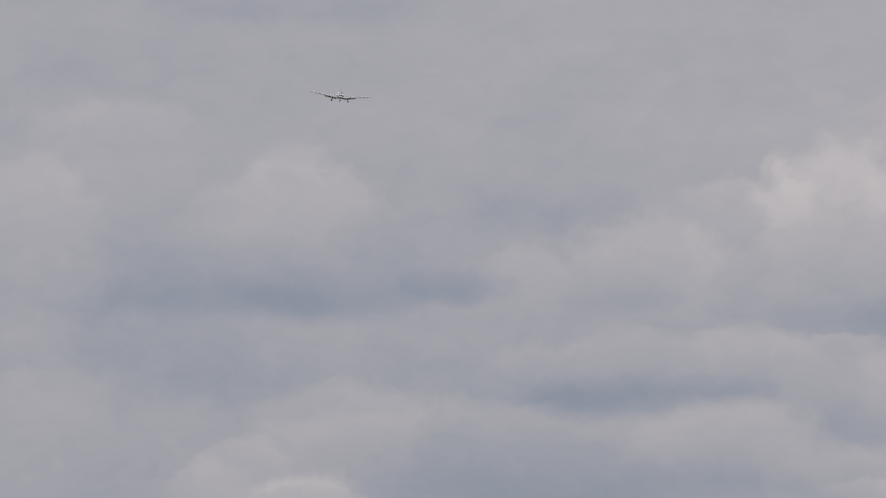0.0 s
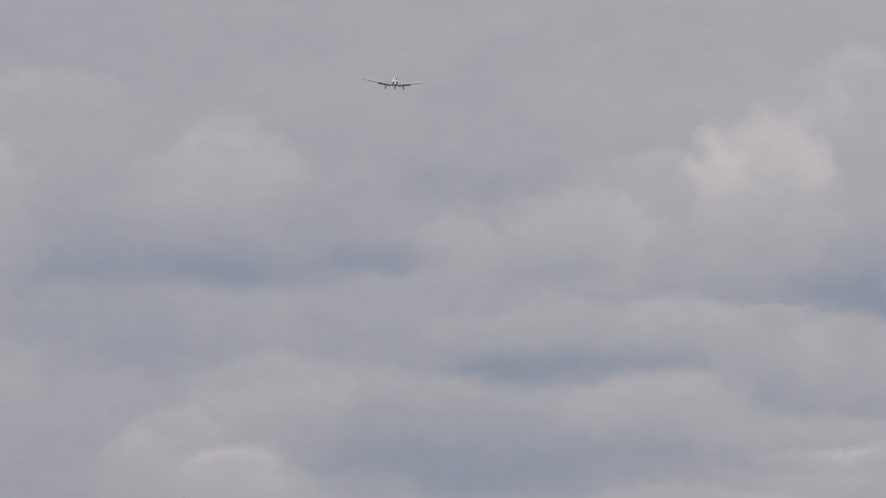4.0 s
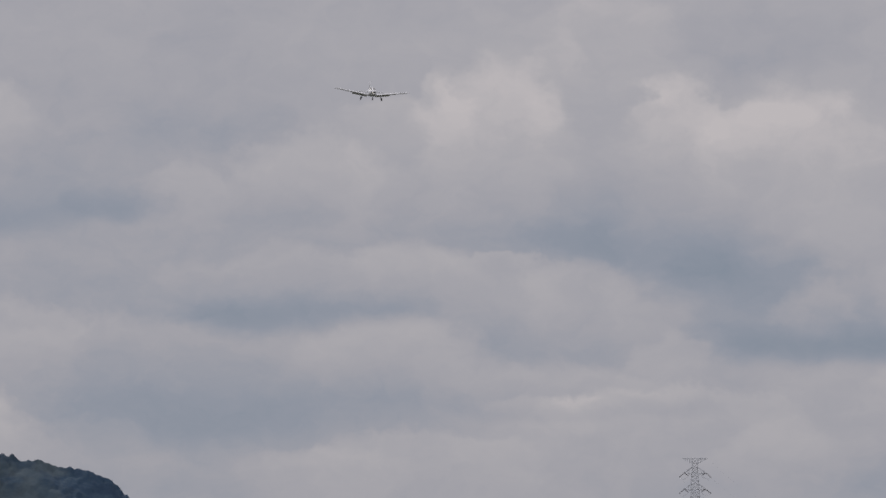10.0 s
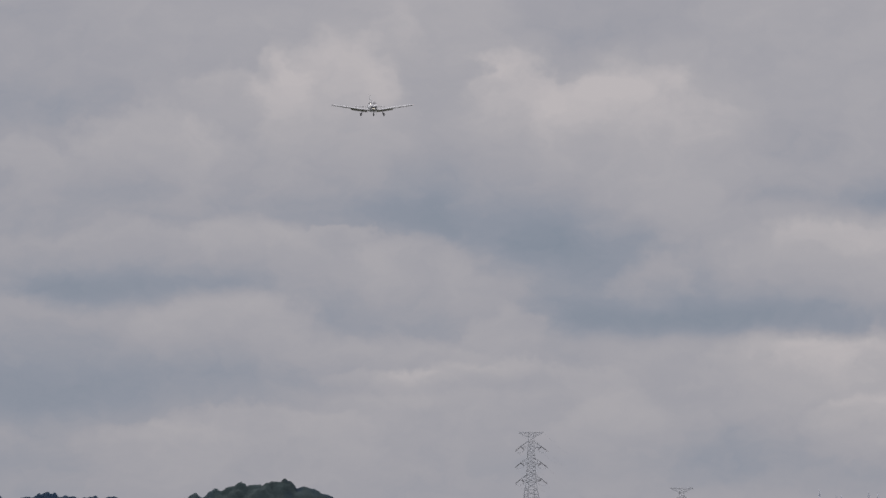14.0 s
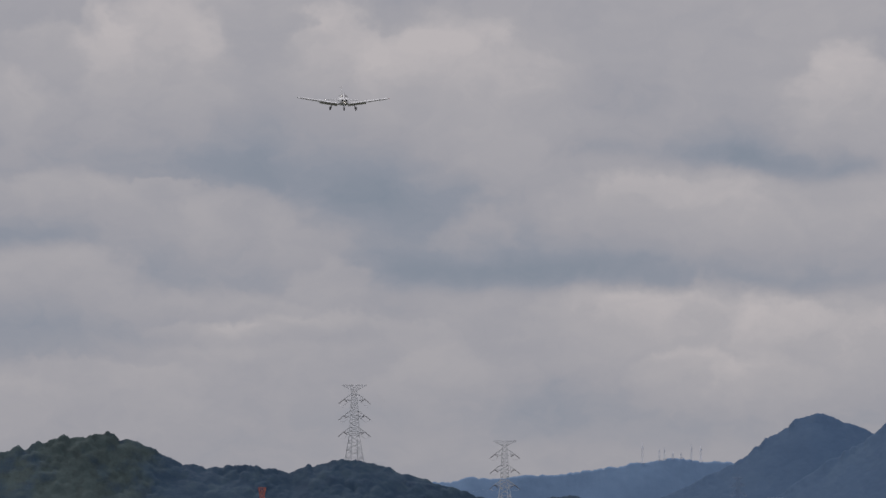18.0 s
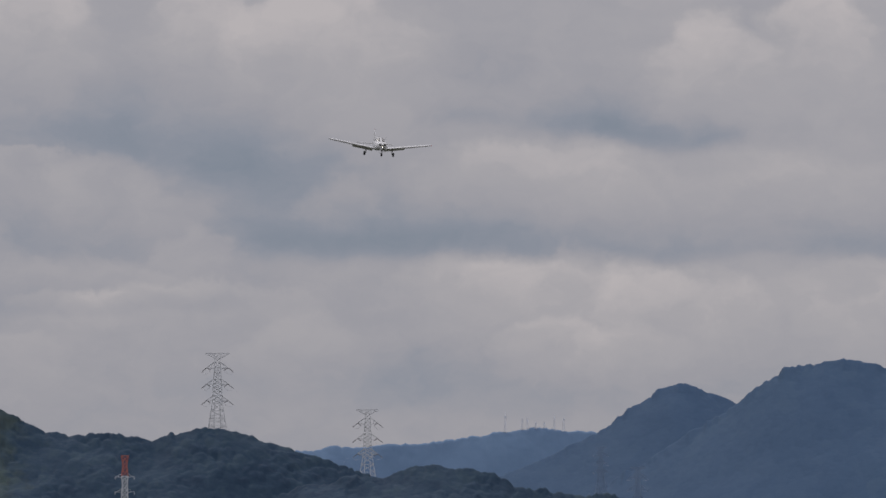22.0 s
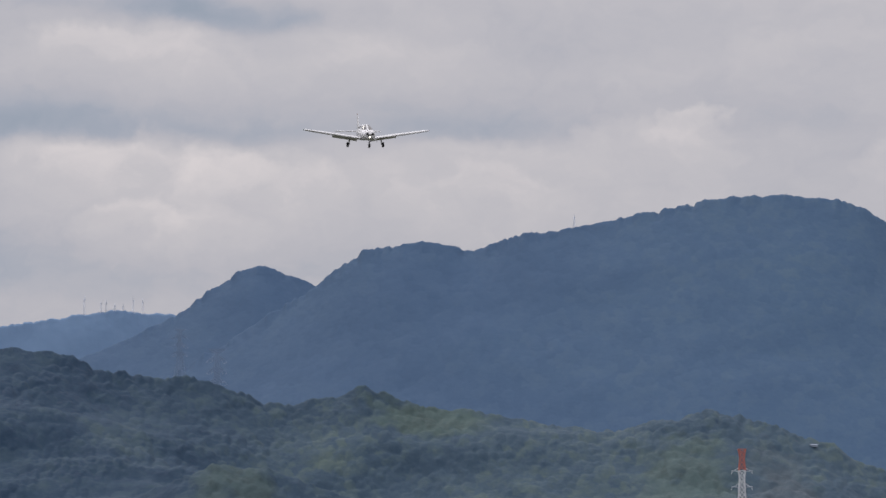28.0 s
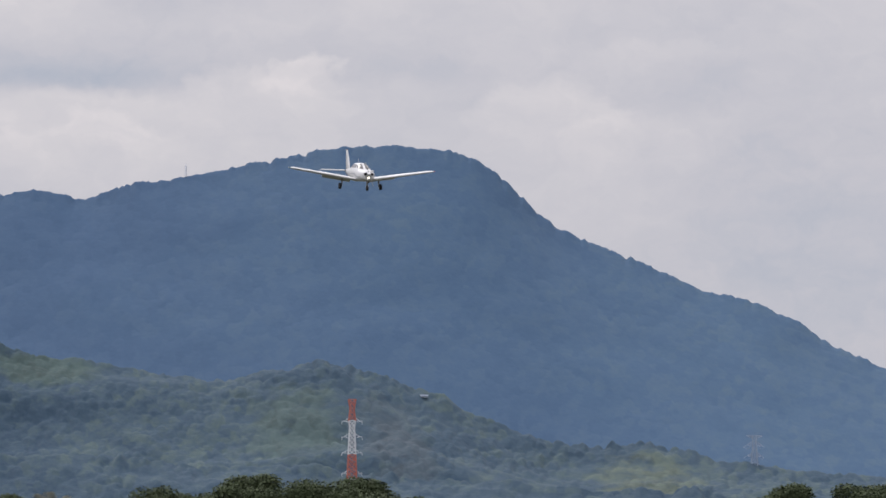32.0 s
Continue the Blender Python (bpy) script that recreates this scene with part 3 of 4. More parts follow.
FRONT.land("hill", SOIL_HILL, "bright green wooded spur in front of the foothills", "hill", 9)
FAR.forest(FOREST_FAR, "woodland covering the distant hill, blue haze painted into its colour", 4.6, 0.5, 1.3, 0.8, s_to=0.5, scallop=2.0)
PEAK.forest(FOREST_MAIN, "dark woodland on the pointed peak, blue haze painted into its colour", 4.2, 0.22, 0.95, 0.6, s_to=0.75, scallop=1.3)
MAIN.forest(FOREST_MAIN, "dense dark woodland covering the mountain, blue haze painted into its colour", 4.2, 0.22, 0.9, 0.6, s_to=0.8, scallop=1.6)
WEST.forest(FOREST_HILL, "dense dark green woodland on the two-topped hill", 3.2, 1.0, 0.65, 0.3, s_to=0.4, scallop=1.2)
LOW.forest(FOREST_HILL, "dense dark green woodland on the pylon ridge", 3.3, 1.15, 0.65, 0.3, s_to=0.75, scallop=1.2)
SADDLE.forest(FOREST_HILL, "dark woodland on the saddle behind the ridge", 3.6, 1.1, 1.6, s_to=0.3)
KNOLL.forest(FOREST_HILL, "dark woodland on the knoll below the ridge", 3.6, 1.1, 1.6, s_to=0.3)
MID.forest(FOREST_HILL, "mixed green and olive woodland on the foothills, sunlit patches painted in", 2.9, 1.15, 0.6, 0.2, s_to=0.85, scallop=1.2)
FRONT.forest(FOREST_HILL, "light green woodland on the front spur, sunlit tone painted in", 2.9, 1.15, 0.6, 0.2, s_to=0.4, scallop=1.2)


# ---- pylons and masts ----
def at_bearing(bearing, dist, z=0.0):
    return dist * math.sin(bearing / 1000), dist * math.cos(bearing / 1000), z


def bar_path(bm, pts, w):
    """One bar of square section through the points."""
    rings = [[bm.verts.new((x + sx * w / 2, y + sy * w / 2, z)) for sx, sy in ((-1, -1), (1, -1), (1, 1), (-1, 1))] for x, y, z in pts]
    for a, b in zip(rings, rings[1:]):
        for i in range(4):
            bm.faces.new((a[i], a[(i + 1) % 4], b[(i + 1) % 4], b[i]))
    bm.faces.new(rings[0])
    bm.faces.new(rings[-1][::-1])


def lattice(bm, levels, w):
    """Diagonals and rings on four sides between (z, half width) levels."""
    for (z0, h0), (z1, h1) in zip(levels, levels[1:]):
        for a, b in (((-1, -1), (1, -1)), ((1, -1), (1, 1)), ((1, 1), (-1, 1)), ((-1, 1), (-1, -1))):
            beam(bm, (a[0] * h0, a[1] * h0, z0), (b[0] * h1, b[1] * h1, z1), w)
            beam(bm, (b[0] * h0, b[1] * h0, z0), (a[0] * h1, a[1] * h1, z1), w)
            beam(bm, (a[0] * h1, a[1] * h1, z1), (b[0] * h1, b[1] * h1, z1), w)


def power_pylon(bearing, dist, top, size, label, foot, steel=None):
    """Grey lattice pylon with a flat top yoke and three pairs of arms. top: height of the top over the plain."""
    steel, string = (steel, steel) if steel else (STEEL, DARK_GLASS_INSULATOR)
    thing = new("power_pylon")
    thing.location = at_bearing(bearing, dist, foot)
    tagged(thing, label, "pylon", "power line pylons")
    k, tall = size, top - foot
    lev = [(tall, 1.0 * k), (tall - 3.6 * k, 1.0 * k), (tall - 7 * k, 1.25 * k), (tall - 13 * k, 1.6 * k), (tall - 19 * k, 1.9 * k)]
    foot_half = 1.9 * k + (tall - 19 * k) * 0.165
    full = lev + [(0.0, foot_half)]
    for corner in ((-1, -1), (1, -1), (1, 1), (-1, 1)):
        bm = bmesh.new()
        bar_path(bm, [(corner[0] * h, corner[1] * h, z) for z, h in full], 0.21 * k)
        part("leg", bm, steel, thing)
    for i, ((z1, h1), (z0, h0)) in enumerate(zip(full, full[1:])):
        bm = bmesh.new()
        m = max(2, int(round((z1 - z0) / (1.45 * k if i < 4 else 3.0 * k))))
        lattice(bm, [(z0 + (z1 - z0) * j / m, h0 + (h1 - h0) * j / m) for j in range(m + 1)], 0.10 * k)
        part("bracing", bm, steel, thing)
    # K-bracing that rises inside the splayed feet to the waist
    waist = tall - 19 * k
    for s, y in ((-1, -1), (1, -1), (-1, 1), (1, 1)):
        bm = bmesh.new()
        beam(bm, (s * foot_half * 0.34, y * foot_half, 0), (s * 1.0 * k, y * 1.9 * k, waist), 0.13 * k)
        for j in range(1, 5):
            f = j / 5
            h, g = foot_half + (1.9 * k - foot_half) * f, foot_half * 0.34 + (1.0 * k - foot_half * 0.34) * f
            beam(bm, (s * h, y * h, waist * f), (s * g, y * h, waist * f), 0.11 * k)
        part("foot_bracing", bm, steel, thing)
    bm = bmesh.new()
    for s in (-1, 1):
        for y in (-0.5, 0.5):
            beam(bm, (s * 0.6 * k, y * k, tall), (s * 4.6 * k, y * k, tall), 0.2 * k)
            beam(bm, (s * 1.0 * k, y * k, tall - 1.9 * k), (s * 4.6 * k, y * k, tall), 0.16 * k)
            for j in range(1, 7):
                f = j / 7
                beam(bm, (s * (1.0 + 3.6 * f) * k, y * k, tall - 1.9 * k * (1 - f)), (s * (1.0 + 3.6 * f) * k, y * k, tall), 0.1 * k)
    part("yoke", bm, steel, thing, "flat steel top yoke")
    for z in (tall - 5.6 * k, tall - 11.8 * k, tall - 18.0 * k):
        for s in (-1, 1):
            bm = bmesh.new()
            for y in (-1, 1):
                beam(bm, (s * 1.2 * k, y * 1.1 * k, z + 2.2 * k), (s * 4.0 * k, 0, z + 0.3 * k), 0.2 * k)
                beam(bm, (s * 1.4 * k, y * 1.3 * k, z - 0.3 * k), (s * 4.0 * k, 0, z + 0.3 * k), 0.2 * k)
                beam(bm, (s * 2.4 * k, y * 0.6 * k, z + 1.3 * k), (s * 2.4 * k, y * 0.7 * k, z + 0.0 * k), 0.12 * k)
            arm = part("crossarm", bm, steel, thing)
            for end in ((6.1, -1.4, 2.5), (2.6, -0.9, -2.0)):
                bm = bmesh.new()
                a, b = Vector((s * 4.0 * k, 0, z + 0.2 * k)), Vector((s * end[0] * k, end[2] * k, z + end[1] * k))
                tube(bm, a, b, 0.08 * k, seg=8)
                for j in range(7):
                    p = a.lerp(b, (j + 0.7) / 8)
                    tube(bm, p, p + (b - a).normalized() * 0.14 * k, 0.18 * k, 0.15 * k, 8)
                part("insulator", bm, string, arm, "dark ribbed insulator string")
            bm = bmesh.new()
            pts = [Vector((s * (2.4 + 3.5 * j / 6) * k, (-2 + 4.5 * j / 6) * k, z + (-0.9 - 1.0 * math.sin(math.pi * j / 6) - 0.5 * j / 6) * k)) for j in range(7)]
            for a, b in zip(pts, pts[1:]):
                tube(bm, a, b, 0.04 * k, seg=6)
            part("jumper_cable", bm, CABLE, arm)
    return thing


def warning_tower(bearing, dist, top, size, label, foot):
    """Narrow pylon in red and white bands."""
    thing = new("painted_pylon")
    thing.location = at_bearing(bearing, dist, foot)
    tagged(thing, label, "pylon", "red and white pylons")
    k, tall = size, top - foot
    bands = [(0.0, 7.0, TOWER_RED, "red painted section"), (7.0, 18.2, TOWER_WHITE, "white painted section"),
             (18.2, 26.2, TOWER_RED, "red painted section"), (26.2, 99.0, TOWER_WHITE, "white painted section")]

    def half(d):
        return float(np.interp(d, [0, 1.2, 3.0, 7.0, 9.5, 12, 18, 26, 44], [1.2, 0.95, 0.62, 1.12, 0.78, 0.98, 1.2, 1.5, 2.6])) * k

    for d0, d1, mat, note in bands:
        d0, d1 = d0 * k, min(d1 * k, tall)
        if d0 >= tall:
            break
        m = max(3, int(round((d1 - d0) / (1.7 * k))))
        lev = [(tall - d1 + (d1 - d0) * j / m, half((d1 - (d1 - d0) * j / m) / k)) for j in range(m + 1)]
        bm = bmesh.new()
        lattice(bm, lev, 0.2 * k)
        sec = part("tower_section", bm, mat, thing, note)
        for corner in ((-1, -1), (1, -1), (1, 1), (-1, 1)):
            bm = bmesh.new()
            bar_path(bm, [(corner[0] * h, corner[1] * h, z) for z, h in lev], 0.3 * k)
            part("leg", bm, mat, sec)
    for d in (7.4, 12.6, 17.8, 24.6):
        for s in (-1, 1):
            bm = bmesh.new()
            z = tall - d * k
            for y in (-1, 1):
                beam(bm, (s * 1.2 * k, y * 0.9 * k, z), (s * 3.2 * k, 0, z + 0.35 * k), 0.12 * k)
                beam(bm, (s * 1.1 * k, y * 0.9 * k, z + 1.3 * k), (s * 2.6 * k, 0, z + 0.3 * k), 0.1 * k)
            arm = part("crossarm", bm, TOWER_WHITE, thing)
            bm = bmesh.new()
            tube(bm, (s * 3.2 * k, 0, z + 0.35 * k), (s * 3.4 * k, 0, z - 0.7 * k), 0.09 * k, seg=8)
            part("insulator", bm, TOWER_WHITE, arm)
    return thing


def antenna_mast(bearing, dist, foot, tall, width, label):
    thing = new("antenna_mast")
    thing.location = at_bearing(bearing, dist, foot)
    tagged(thing, label, "mast", "hilltop antenna masts")
    bm = bmesh.new()
    h = width / 2
    for sx in (-1, 1):
        for sy in (-1, 1):
            beam(bm, (sx * h * 1.5, sy * h * 1.5, 0), (sx * h * 0.6, sy * h * 0.6, tall * 0.8), 0.12)
    lattice(bm, [(tall * 0.8 * j / 6, h * (1.5 - 0.9 * j / 6)) for j in range(7)], 0.06)
    part("lattice_mast", bm, MAST_GREY, thing)
    bm = bmesh.new()
    tube(bm, (0, 0, tall * 0.72), (0, 0, tall), 0.14, 0.09, 8)
    part("aerial", bm, MAST_GREY, thing)
    bm = bmesh.new()
    for a in range(3):
        tube(bm, (h * math.cos(a * 2.1), h * math.sin(a * 2.1), tall * 0.74), (h * math.cos(a * 2.1), h * math.sin(a * 2.1), tall * 0.80), 0.2, seg=8)
    part("drum_antenna", bm, MAST_GREY, thing)
    return thing


def ground_at(ridge, bearing, s):
    return float(ridge.surface(np.array([bearing / 1000]), np.array([s]))[0, 2])


def height_of(mils, dist):
    return 1.6 + dist * math.tan(mils / 1000)


power_pylon(-26.7, 3205, height_of(51.5, 3205), 1.0, "grey steel lattice power pylon on the wooded ridge", ground_at(LOW, -26.7, 0.0))
power_pylon(-8.9, 3420, height_of(44.9, 3420), 1.0, "grey steel lattice power pylon behind the wooded ridge", ground_at(SADDLE, -8.9, 0.0))
power_pylon(23.1, 3420, height_of(38.2, 3420), 0.72, "hazy grey power pylon below the mountain", ground_at(SADDLE, 23.1, 0.0), HAZY_STEEL)
power_pylon(18.7, 3420, height_of(40.6, 3420), 0.55, "hazy grey power pylon below the pointed peak", ground_at(SADDLE, 18.7, 0.0), HAZY_STEEL)
power_pylon(132.8, 2950, height_of(22.3, 2950), 0.6, "hazy grey power pylon on the foot of the mountain", ground_at(MID, 132.8, 0.0), PALE_STEEL)
warning_tower(-37.6, 2850, height_of(39.35, 2850), 0.98, "red and white banded lattice pylon before the dark ridge", ground_at(KNOLL, -37.6, 0.0))
warning_tower(85.2, 2590, height_of(26.4, 2590), 0.93, "red and white banded lattice pylon before the green foothills", ground_at(FRONT, 85.2, 0.05))
for _b, _h, _w in ((7.4, 11.0, 0.9), (9.4, 7.0, 0.8), (10.0, 6.6, 0.8), (11.0, 4.0, 1.1), (12.0, 4.0, 1.1), (13.2, 8.4, 0.8), (14.3, 8.2, 0.8)):
    antenna_mast(_b, 4700, ground_at(FAR, _b, 0.0) - 1.0, _h + 2.0, _w, "thin grey antenna mast on the distant hilltop")
antenna_mast(65.4, 4120, ground_at(MAIN, 65.4, 0.0) - 1.0, 7.6, 0.7, "thin grey antenna mast on the mountain ridge")


def cables():
    for side in (-1, 1):
        for drop in (0.0, 7.0, 13.2, 19.4):
            reach = 4.6 if drop == 0 else 6.0
            a = Vector(at_bearing(-26.7, 3205, height_of(51.5, 3205) - drop)) + Vector((side * reach, 2, 0))
            b = Vector(at_bearing(-8.9, 3420, height_of(44.9, 3420) - drop)) + Vector((side * reach, -2, 0))
            me = bpy.data.meshes.new("power_cable")
            bm = bmesh.new()
            pts = [a.lerp(b, j / 24) - Vector((0, 0, 9.0 * 4 * (j / 24) * (1 - j / 24))) for j in range(25)]
            for p, q in zip(pts, pts[1:]):
                tube(bm, p, q, 0.005, seg=5)
            bm.to_mesh(me)
            bm.free()
            me.materials.append(CABLE)
            tagged(new("power_cable", me), "thin sagging power cable strung between two pylons", "cable", "power cables")


cables()


def hillside_house(bearing, dist, z, turn):
    """Small building with a pale metal roof among the trees."""
    thing = new("hillside_house")
    thing.matrix_basis = pose(*at_bearing(bearing, dist, z), 0, 0, turn) @ Matrix.Scale(0.58, 4)
    tagged(thing, "small pale building with a white metal roof in the woods", "building")
    bm = bmesh.new()
    bmesh.ops.create_cube(bm, size=1, matrix=pose(0, 0, 0.5) @ Matrix.Diagonal((4.2, 3.0, 1.0, 1)))
    part("wall", bm, HOUSE_WALL, thing)
    bm = bmesh.new()
    for s in (-1, 1):
        bmesh.ops.create_cube(bm, size=1, matrix=pose(0, s * 0.85, 1.3, -s * 22) @ Matrix.Diagonal((5.0, 1.9, 0.1, 1)))
    part("roof", bm, ROOF_WHITE, thing)


hillside_house(93.7, 2944, height_of(27.25, 2944) - 1.7, 4)


# ---- the trees beyond the field ----
def leaf_mesh(seed, height, width):
    """Leaves of one crown, gathered in many clumps of uneven size."""
    r = np.random.RandomState(seed)
    lobes = []
    for _ in range(34):
        a, t = r.uniform(0, 2 * math.pi), r.uniform(0, 1)
        reach = width / 2 * (0.35 + 0.65 * math.sin(math.pi * (0.15 + 0.75 * t))) * r.uniform(0.5, 1.0)
        lobes.append((reach * math.cos(a), reach * math.sin(a), height * (0.36 + 0.58 * t), width * r.uniform(0.10, 0.2)))
    lobes.append((0, 0, height * 0.93, width * 0.13))
    V, Fc = [], []
    for x, y, z, q in lobes:
        m = int(900 * (q / (0.15 * width)) ** 2)
        d = r.normal(size=(m, 3))
        d /= np.linalg.norm(d, axis=1)[:, None]
        c = np.array([x, y, z]) + d * (q * r.uniform(0.55, 1.08, m)[:, None]) * np.array([1, 1, 0.8])
        u = r.normal(size=(m, 3))
        u /= np.linalg.norm(u, axis=1)[:, None]
        w = np.cross(u, d)
        w /= np.linalg.norm(w, axis=1)[:, None] + 1e-6
        size = r.uniform(0.05, 0.10, m)[:, None]
        quad = np.stack([c - u * size, c + w * size * 0.6, c + u * size, c - w * size * 0.6], 1)
        Fc.append(np.arange(m * 4).reshape(m, 4) + sum(len(v) for v in V))
        V.append(quad.reshape(-1, 3))
    return np.concatenate(V), np.concatenate(Fc)


LEAVES = foliage("tree_leaves", (0.036, 0.050, 0.026), (0.052, 0.068, 0.034), (0.075, 0.092, 0.045), 0.25, 2.0)


def tree(seed, height, width, label):
    thing = new("tree")
    tagged(thing, label, "tree", "trees beyond the field")
    r = random.Random(seed)
    bm = bmesh.new()
    bend = [Vector((r.uniform(-0.2, 0.2) * j, r.uniform(-0.2, 0.2) * j, height * 0.8 * j / 6)) for j in range(7)]
    for j, (a, b) in enumerate(zip(bend, bend[1:])):
        tube(bm, a, b, 0.26 * (1 - j / 7), 0.26 * (1 - (j + 1) / 7), 9)
    part("trunk", bm, BARK, thing, smooth=True)
    for j in range(8):
        bm = bmesh.new()
        k = 2 + j % 4
        a = bend[k]
        t = r.uniform(0, 6.28)
        b = a + Vector((math.cos(t) * width * 0.22, math.sin(t) * width * 0.22, height * 0.10))
        c = b + Vector((math.cos(t + 0.4) * width * 0.16, math.sin(t + 0.4) * width * 0.16, height * 0.09))
        tube(bm, a, b, 0.09, 0.06, 7)
        tube(bm, b, c, 0.06, 0.02, 7)
        part("limb", bm, BARK, thing, smooth=True)
    v, f = leaf_mesh(seed, height, width)
    me = np_mesh("crown", v, f, LEAVES, False)
    tones = np.repeat(np.random.RandomState(seed).uniform(0, 1, len(v) // 4), 4)
    me.attributes.new("tone", "FLOAT", "POINT").data.foreach_set("value", tones.astype(np.float32))
    ob = new("crown", me)
    ob.parent = thing
    return thing


def tree_row():
    kinds = [tree(3, 10.0, 5.6, "dark green broadleaf tree with a rounded crown"),
             tree(4, 10.0, 4.6, "dark green broadleaf tree with an uneven narrow crown"),
             tree(5, 10.0, 6.4, "dark green spreading broadleaf tree"),
             tree(6, 10.0, 3.4, "slim dark green tree with a pointed crown")]
    # bearing in thousandths, distance, height, kind
    rows = ((38.8, 640, 14.5, 3), (38.5, 643, 13.5, 3), (37.0, 640, 11.8, 1), (33.0, 630, 11.8, 2), (45.0, 620, 10.85, 1), (47.5, 635, 10.85, 0), (63.0, 600, 11.3, 0), (66.3, 612, 10.85, 2),
            (70.5, 600, 11.5, 0), (74.4, 606, 12.0, 1), (77.2, 622, 11.7, 2), (80.3, 600, 11.5, 0), (83.7, 596, 11.8, 2),
            (86.6, 604, 11.8, 1), (89.2, 610, 11.2, 0), (91.4, 605, 10.6, 1), (133.4, 600, 10.0, 1), (135.9, 610, 11.3, 3),
            (137.9, 598, 11.4, 1), (139.7, 606, 11.7, 3), (143.0, 612, 11.0, 3), (145.2, 604, 11.5, 1), (147.6, 600, 11.0, 1), (64.6, 625, 11.0, 1), (72.6, 628, 11.3, 2), (82.0, 630, 11.4, 1))
    fit_scale = (1.105, 1.125, 1.075, 1.0)  # scale of each kind, set so the crown tops fit the camera's view
    first = {}
    for i, (b, d, h, k) in enumerate(rows):
        size = (h - 1.0) / 10.0 * fit_scale[k]
        m = Matrix.Translation(at_bearing(b, d)) @ pose(0, 0, 0, 0, 0, i * 77)
        if k in first:
            copy_thing(kinds[k], m @ Matrix.Scale(size / first[k], 4))
        else:
            kinds[k].matrix_basis = m @ Matrix.Diagonal((size * 1.35, size * 1.35, size, 1))
            first[k] = size


tree_row()

BLOSSOM = foliage("pale_leaves", (0.13, 0.14, 0.12), (0.18, 0.185, 0.15), (0.24, 0.235, 0.18), 0.25, 2.0)


def pale_trees():
    first = None
    for b, s, h, k in ((49.0, 0.16, 6.0, 1.35), (44.8, 0.18, 5.0, 1.0), (51.5, 0.34, 4.6, 1.1), (63.5, 0.26, 4.4, 0.9)):
        x, y, z = FRONT.surface(np.array([b / 1000]), np.array([s]))[0]
        m = Matrix.Translation((x, y, z)) @ pose(0, 0, 0, 0, 0, b * 40) @ Matrix.Diagonal((h / 10 * k, h / 10 * k, h / 10, 1))
        if first is None:
            first = tree(9, 10.0, 9.0, "pale creamy flowering tree among the green woods")
            first["group"] = "pale flowering trees"
            for o in first.children:
                if o.name.startswith("crown"):
                    o.data.materials[0] = BLOSSOM
            first.matrix_basis = m
        else:
            copy_thing(first, Matrix.Translation((x, y, z)) @ pose(0, 0, 0, 0, 0, b * 40))


pale_trees()


# ---- the aircraft: nose along -y, origin at the propeller hub ----
STATIONS = [  # along, half width, lowest, highest, squareness
    (0.10, 0.36, -0.38, 0.16, 2.6), (0.16, 0.42, -0.44, 0.22, 2.8), (0.35, 0.48, -0.48, 0.24, 3.0), (0.90, 0.54, -0.52, 0.27, 3.0),
    (1.34, 0.57, -0.53, 0.31, 3.0), (1.66, 0.58, -0.54, 0.56, 2.6), (2.02, 0.585, -0.54, 0.77, 2.5), (2.80, 0.585, -0.54, 0.80, 2.5),
    (3.50, 0.56, -0.55, 0.78, 2.5), (4.10, 0.48, -0.48, 0.62, 2.4), (4.80, 0.36, -0.36, 0.44, 2.3), (5.70, 0.24, -0.20, 0.36, 2.2),
    (6.60, 0.11, -0.04, 0.28, 2.0), (7.05, 0.04, 0.06, 0.20, 2.0)]


def body_point(y, turn, out=0.0):
    """A point of the fuselage skin: turn 0 is the top, 180 the keel."""
    ys = [s[0] for s in STATIONS]
    w, lo, hi, e = (float(np.interp(y, ys, [s[i] for s in STATIONS])) for i in (1, 2, 3, 4))
    a = radians(turn)
    sx, cz = math.sin(a), math.cos(a)
    # the cabin narrows towards its roof
    lean = 1.0 - 0.22 * max(0.0, cz) * max(0.0, min(1.0, (hi - 0.33) / 0.4))
    x = (w + out) * math.copysign(abs(sx) ** (2 / e), sx) * lean
    z = (lo + hi) / 2 + ((hi - lo) / 2 + out) * math.copysign(abs(cz) ** (2 / e), cz)
    return Vector((x, y, z))


def skin(bm, ys, turns, out, closed=False):
    grid = [[bm.verts.new(body_point(y, t, out)) for t in turns] for y in ys]
    for a, b in zip(grid, grid[1:]):
        for i in range(len(turns) - (0 if closed else 1)):
            j = (i + 1) % len(turns)
            bm.faces.new((a[i], a[j], b[j], b[i]))
    return grid


def frange(a, b, n):
    return [a + (b - a) * i / (n - 1) for i in range(n)]


def wing_section(chord, thick, n=9):
    """Points round an aerofoil, from the trailing edge over the top to the nose and back."""
    top, low = [], []
    for i in range(n):
        t = 0.5 * (1 + math.cos(math.pi * i / (n - 1)))
        h = 5 * thick * (0.2969 * math.sqrt(t) - 0.126 * t - 0.3516 * t * t + 0.2843 * t ** 3 - 0.1036 * t ** 4)
        top.append((t * chord, (h * 1.15) * chord))
        low.append((t * chord, (-h * 0.85) * chord))
    return top + low[-2:0:-1]


def blade_loft(bm, sections, cap=True):
    rings = [[bm.verts.new(p) for p in s] for s in sections]
    for a, b in zip(rings, rings[1:]):
        for i in range(len(a)):
            j = (i + 1) % len(a)
            bm.faces.new((a[i], a[j], b[j], b[i]))
    if cap:
        bm.faces.new(rings[0])
        bm.faces.new(rings[-1][::-1])


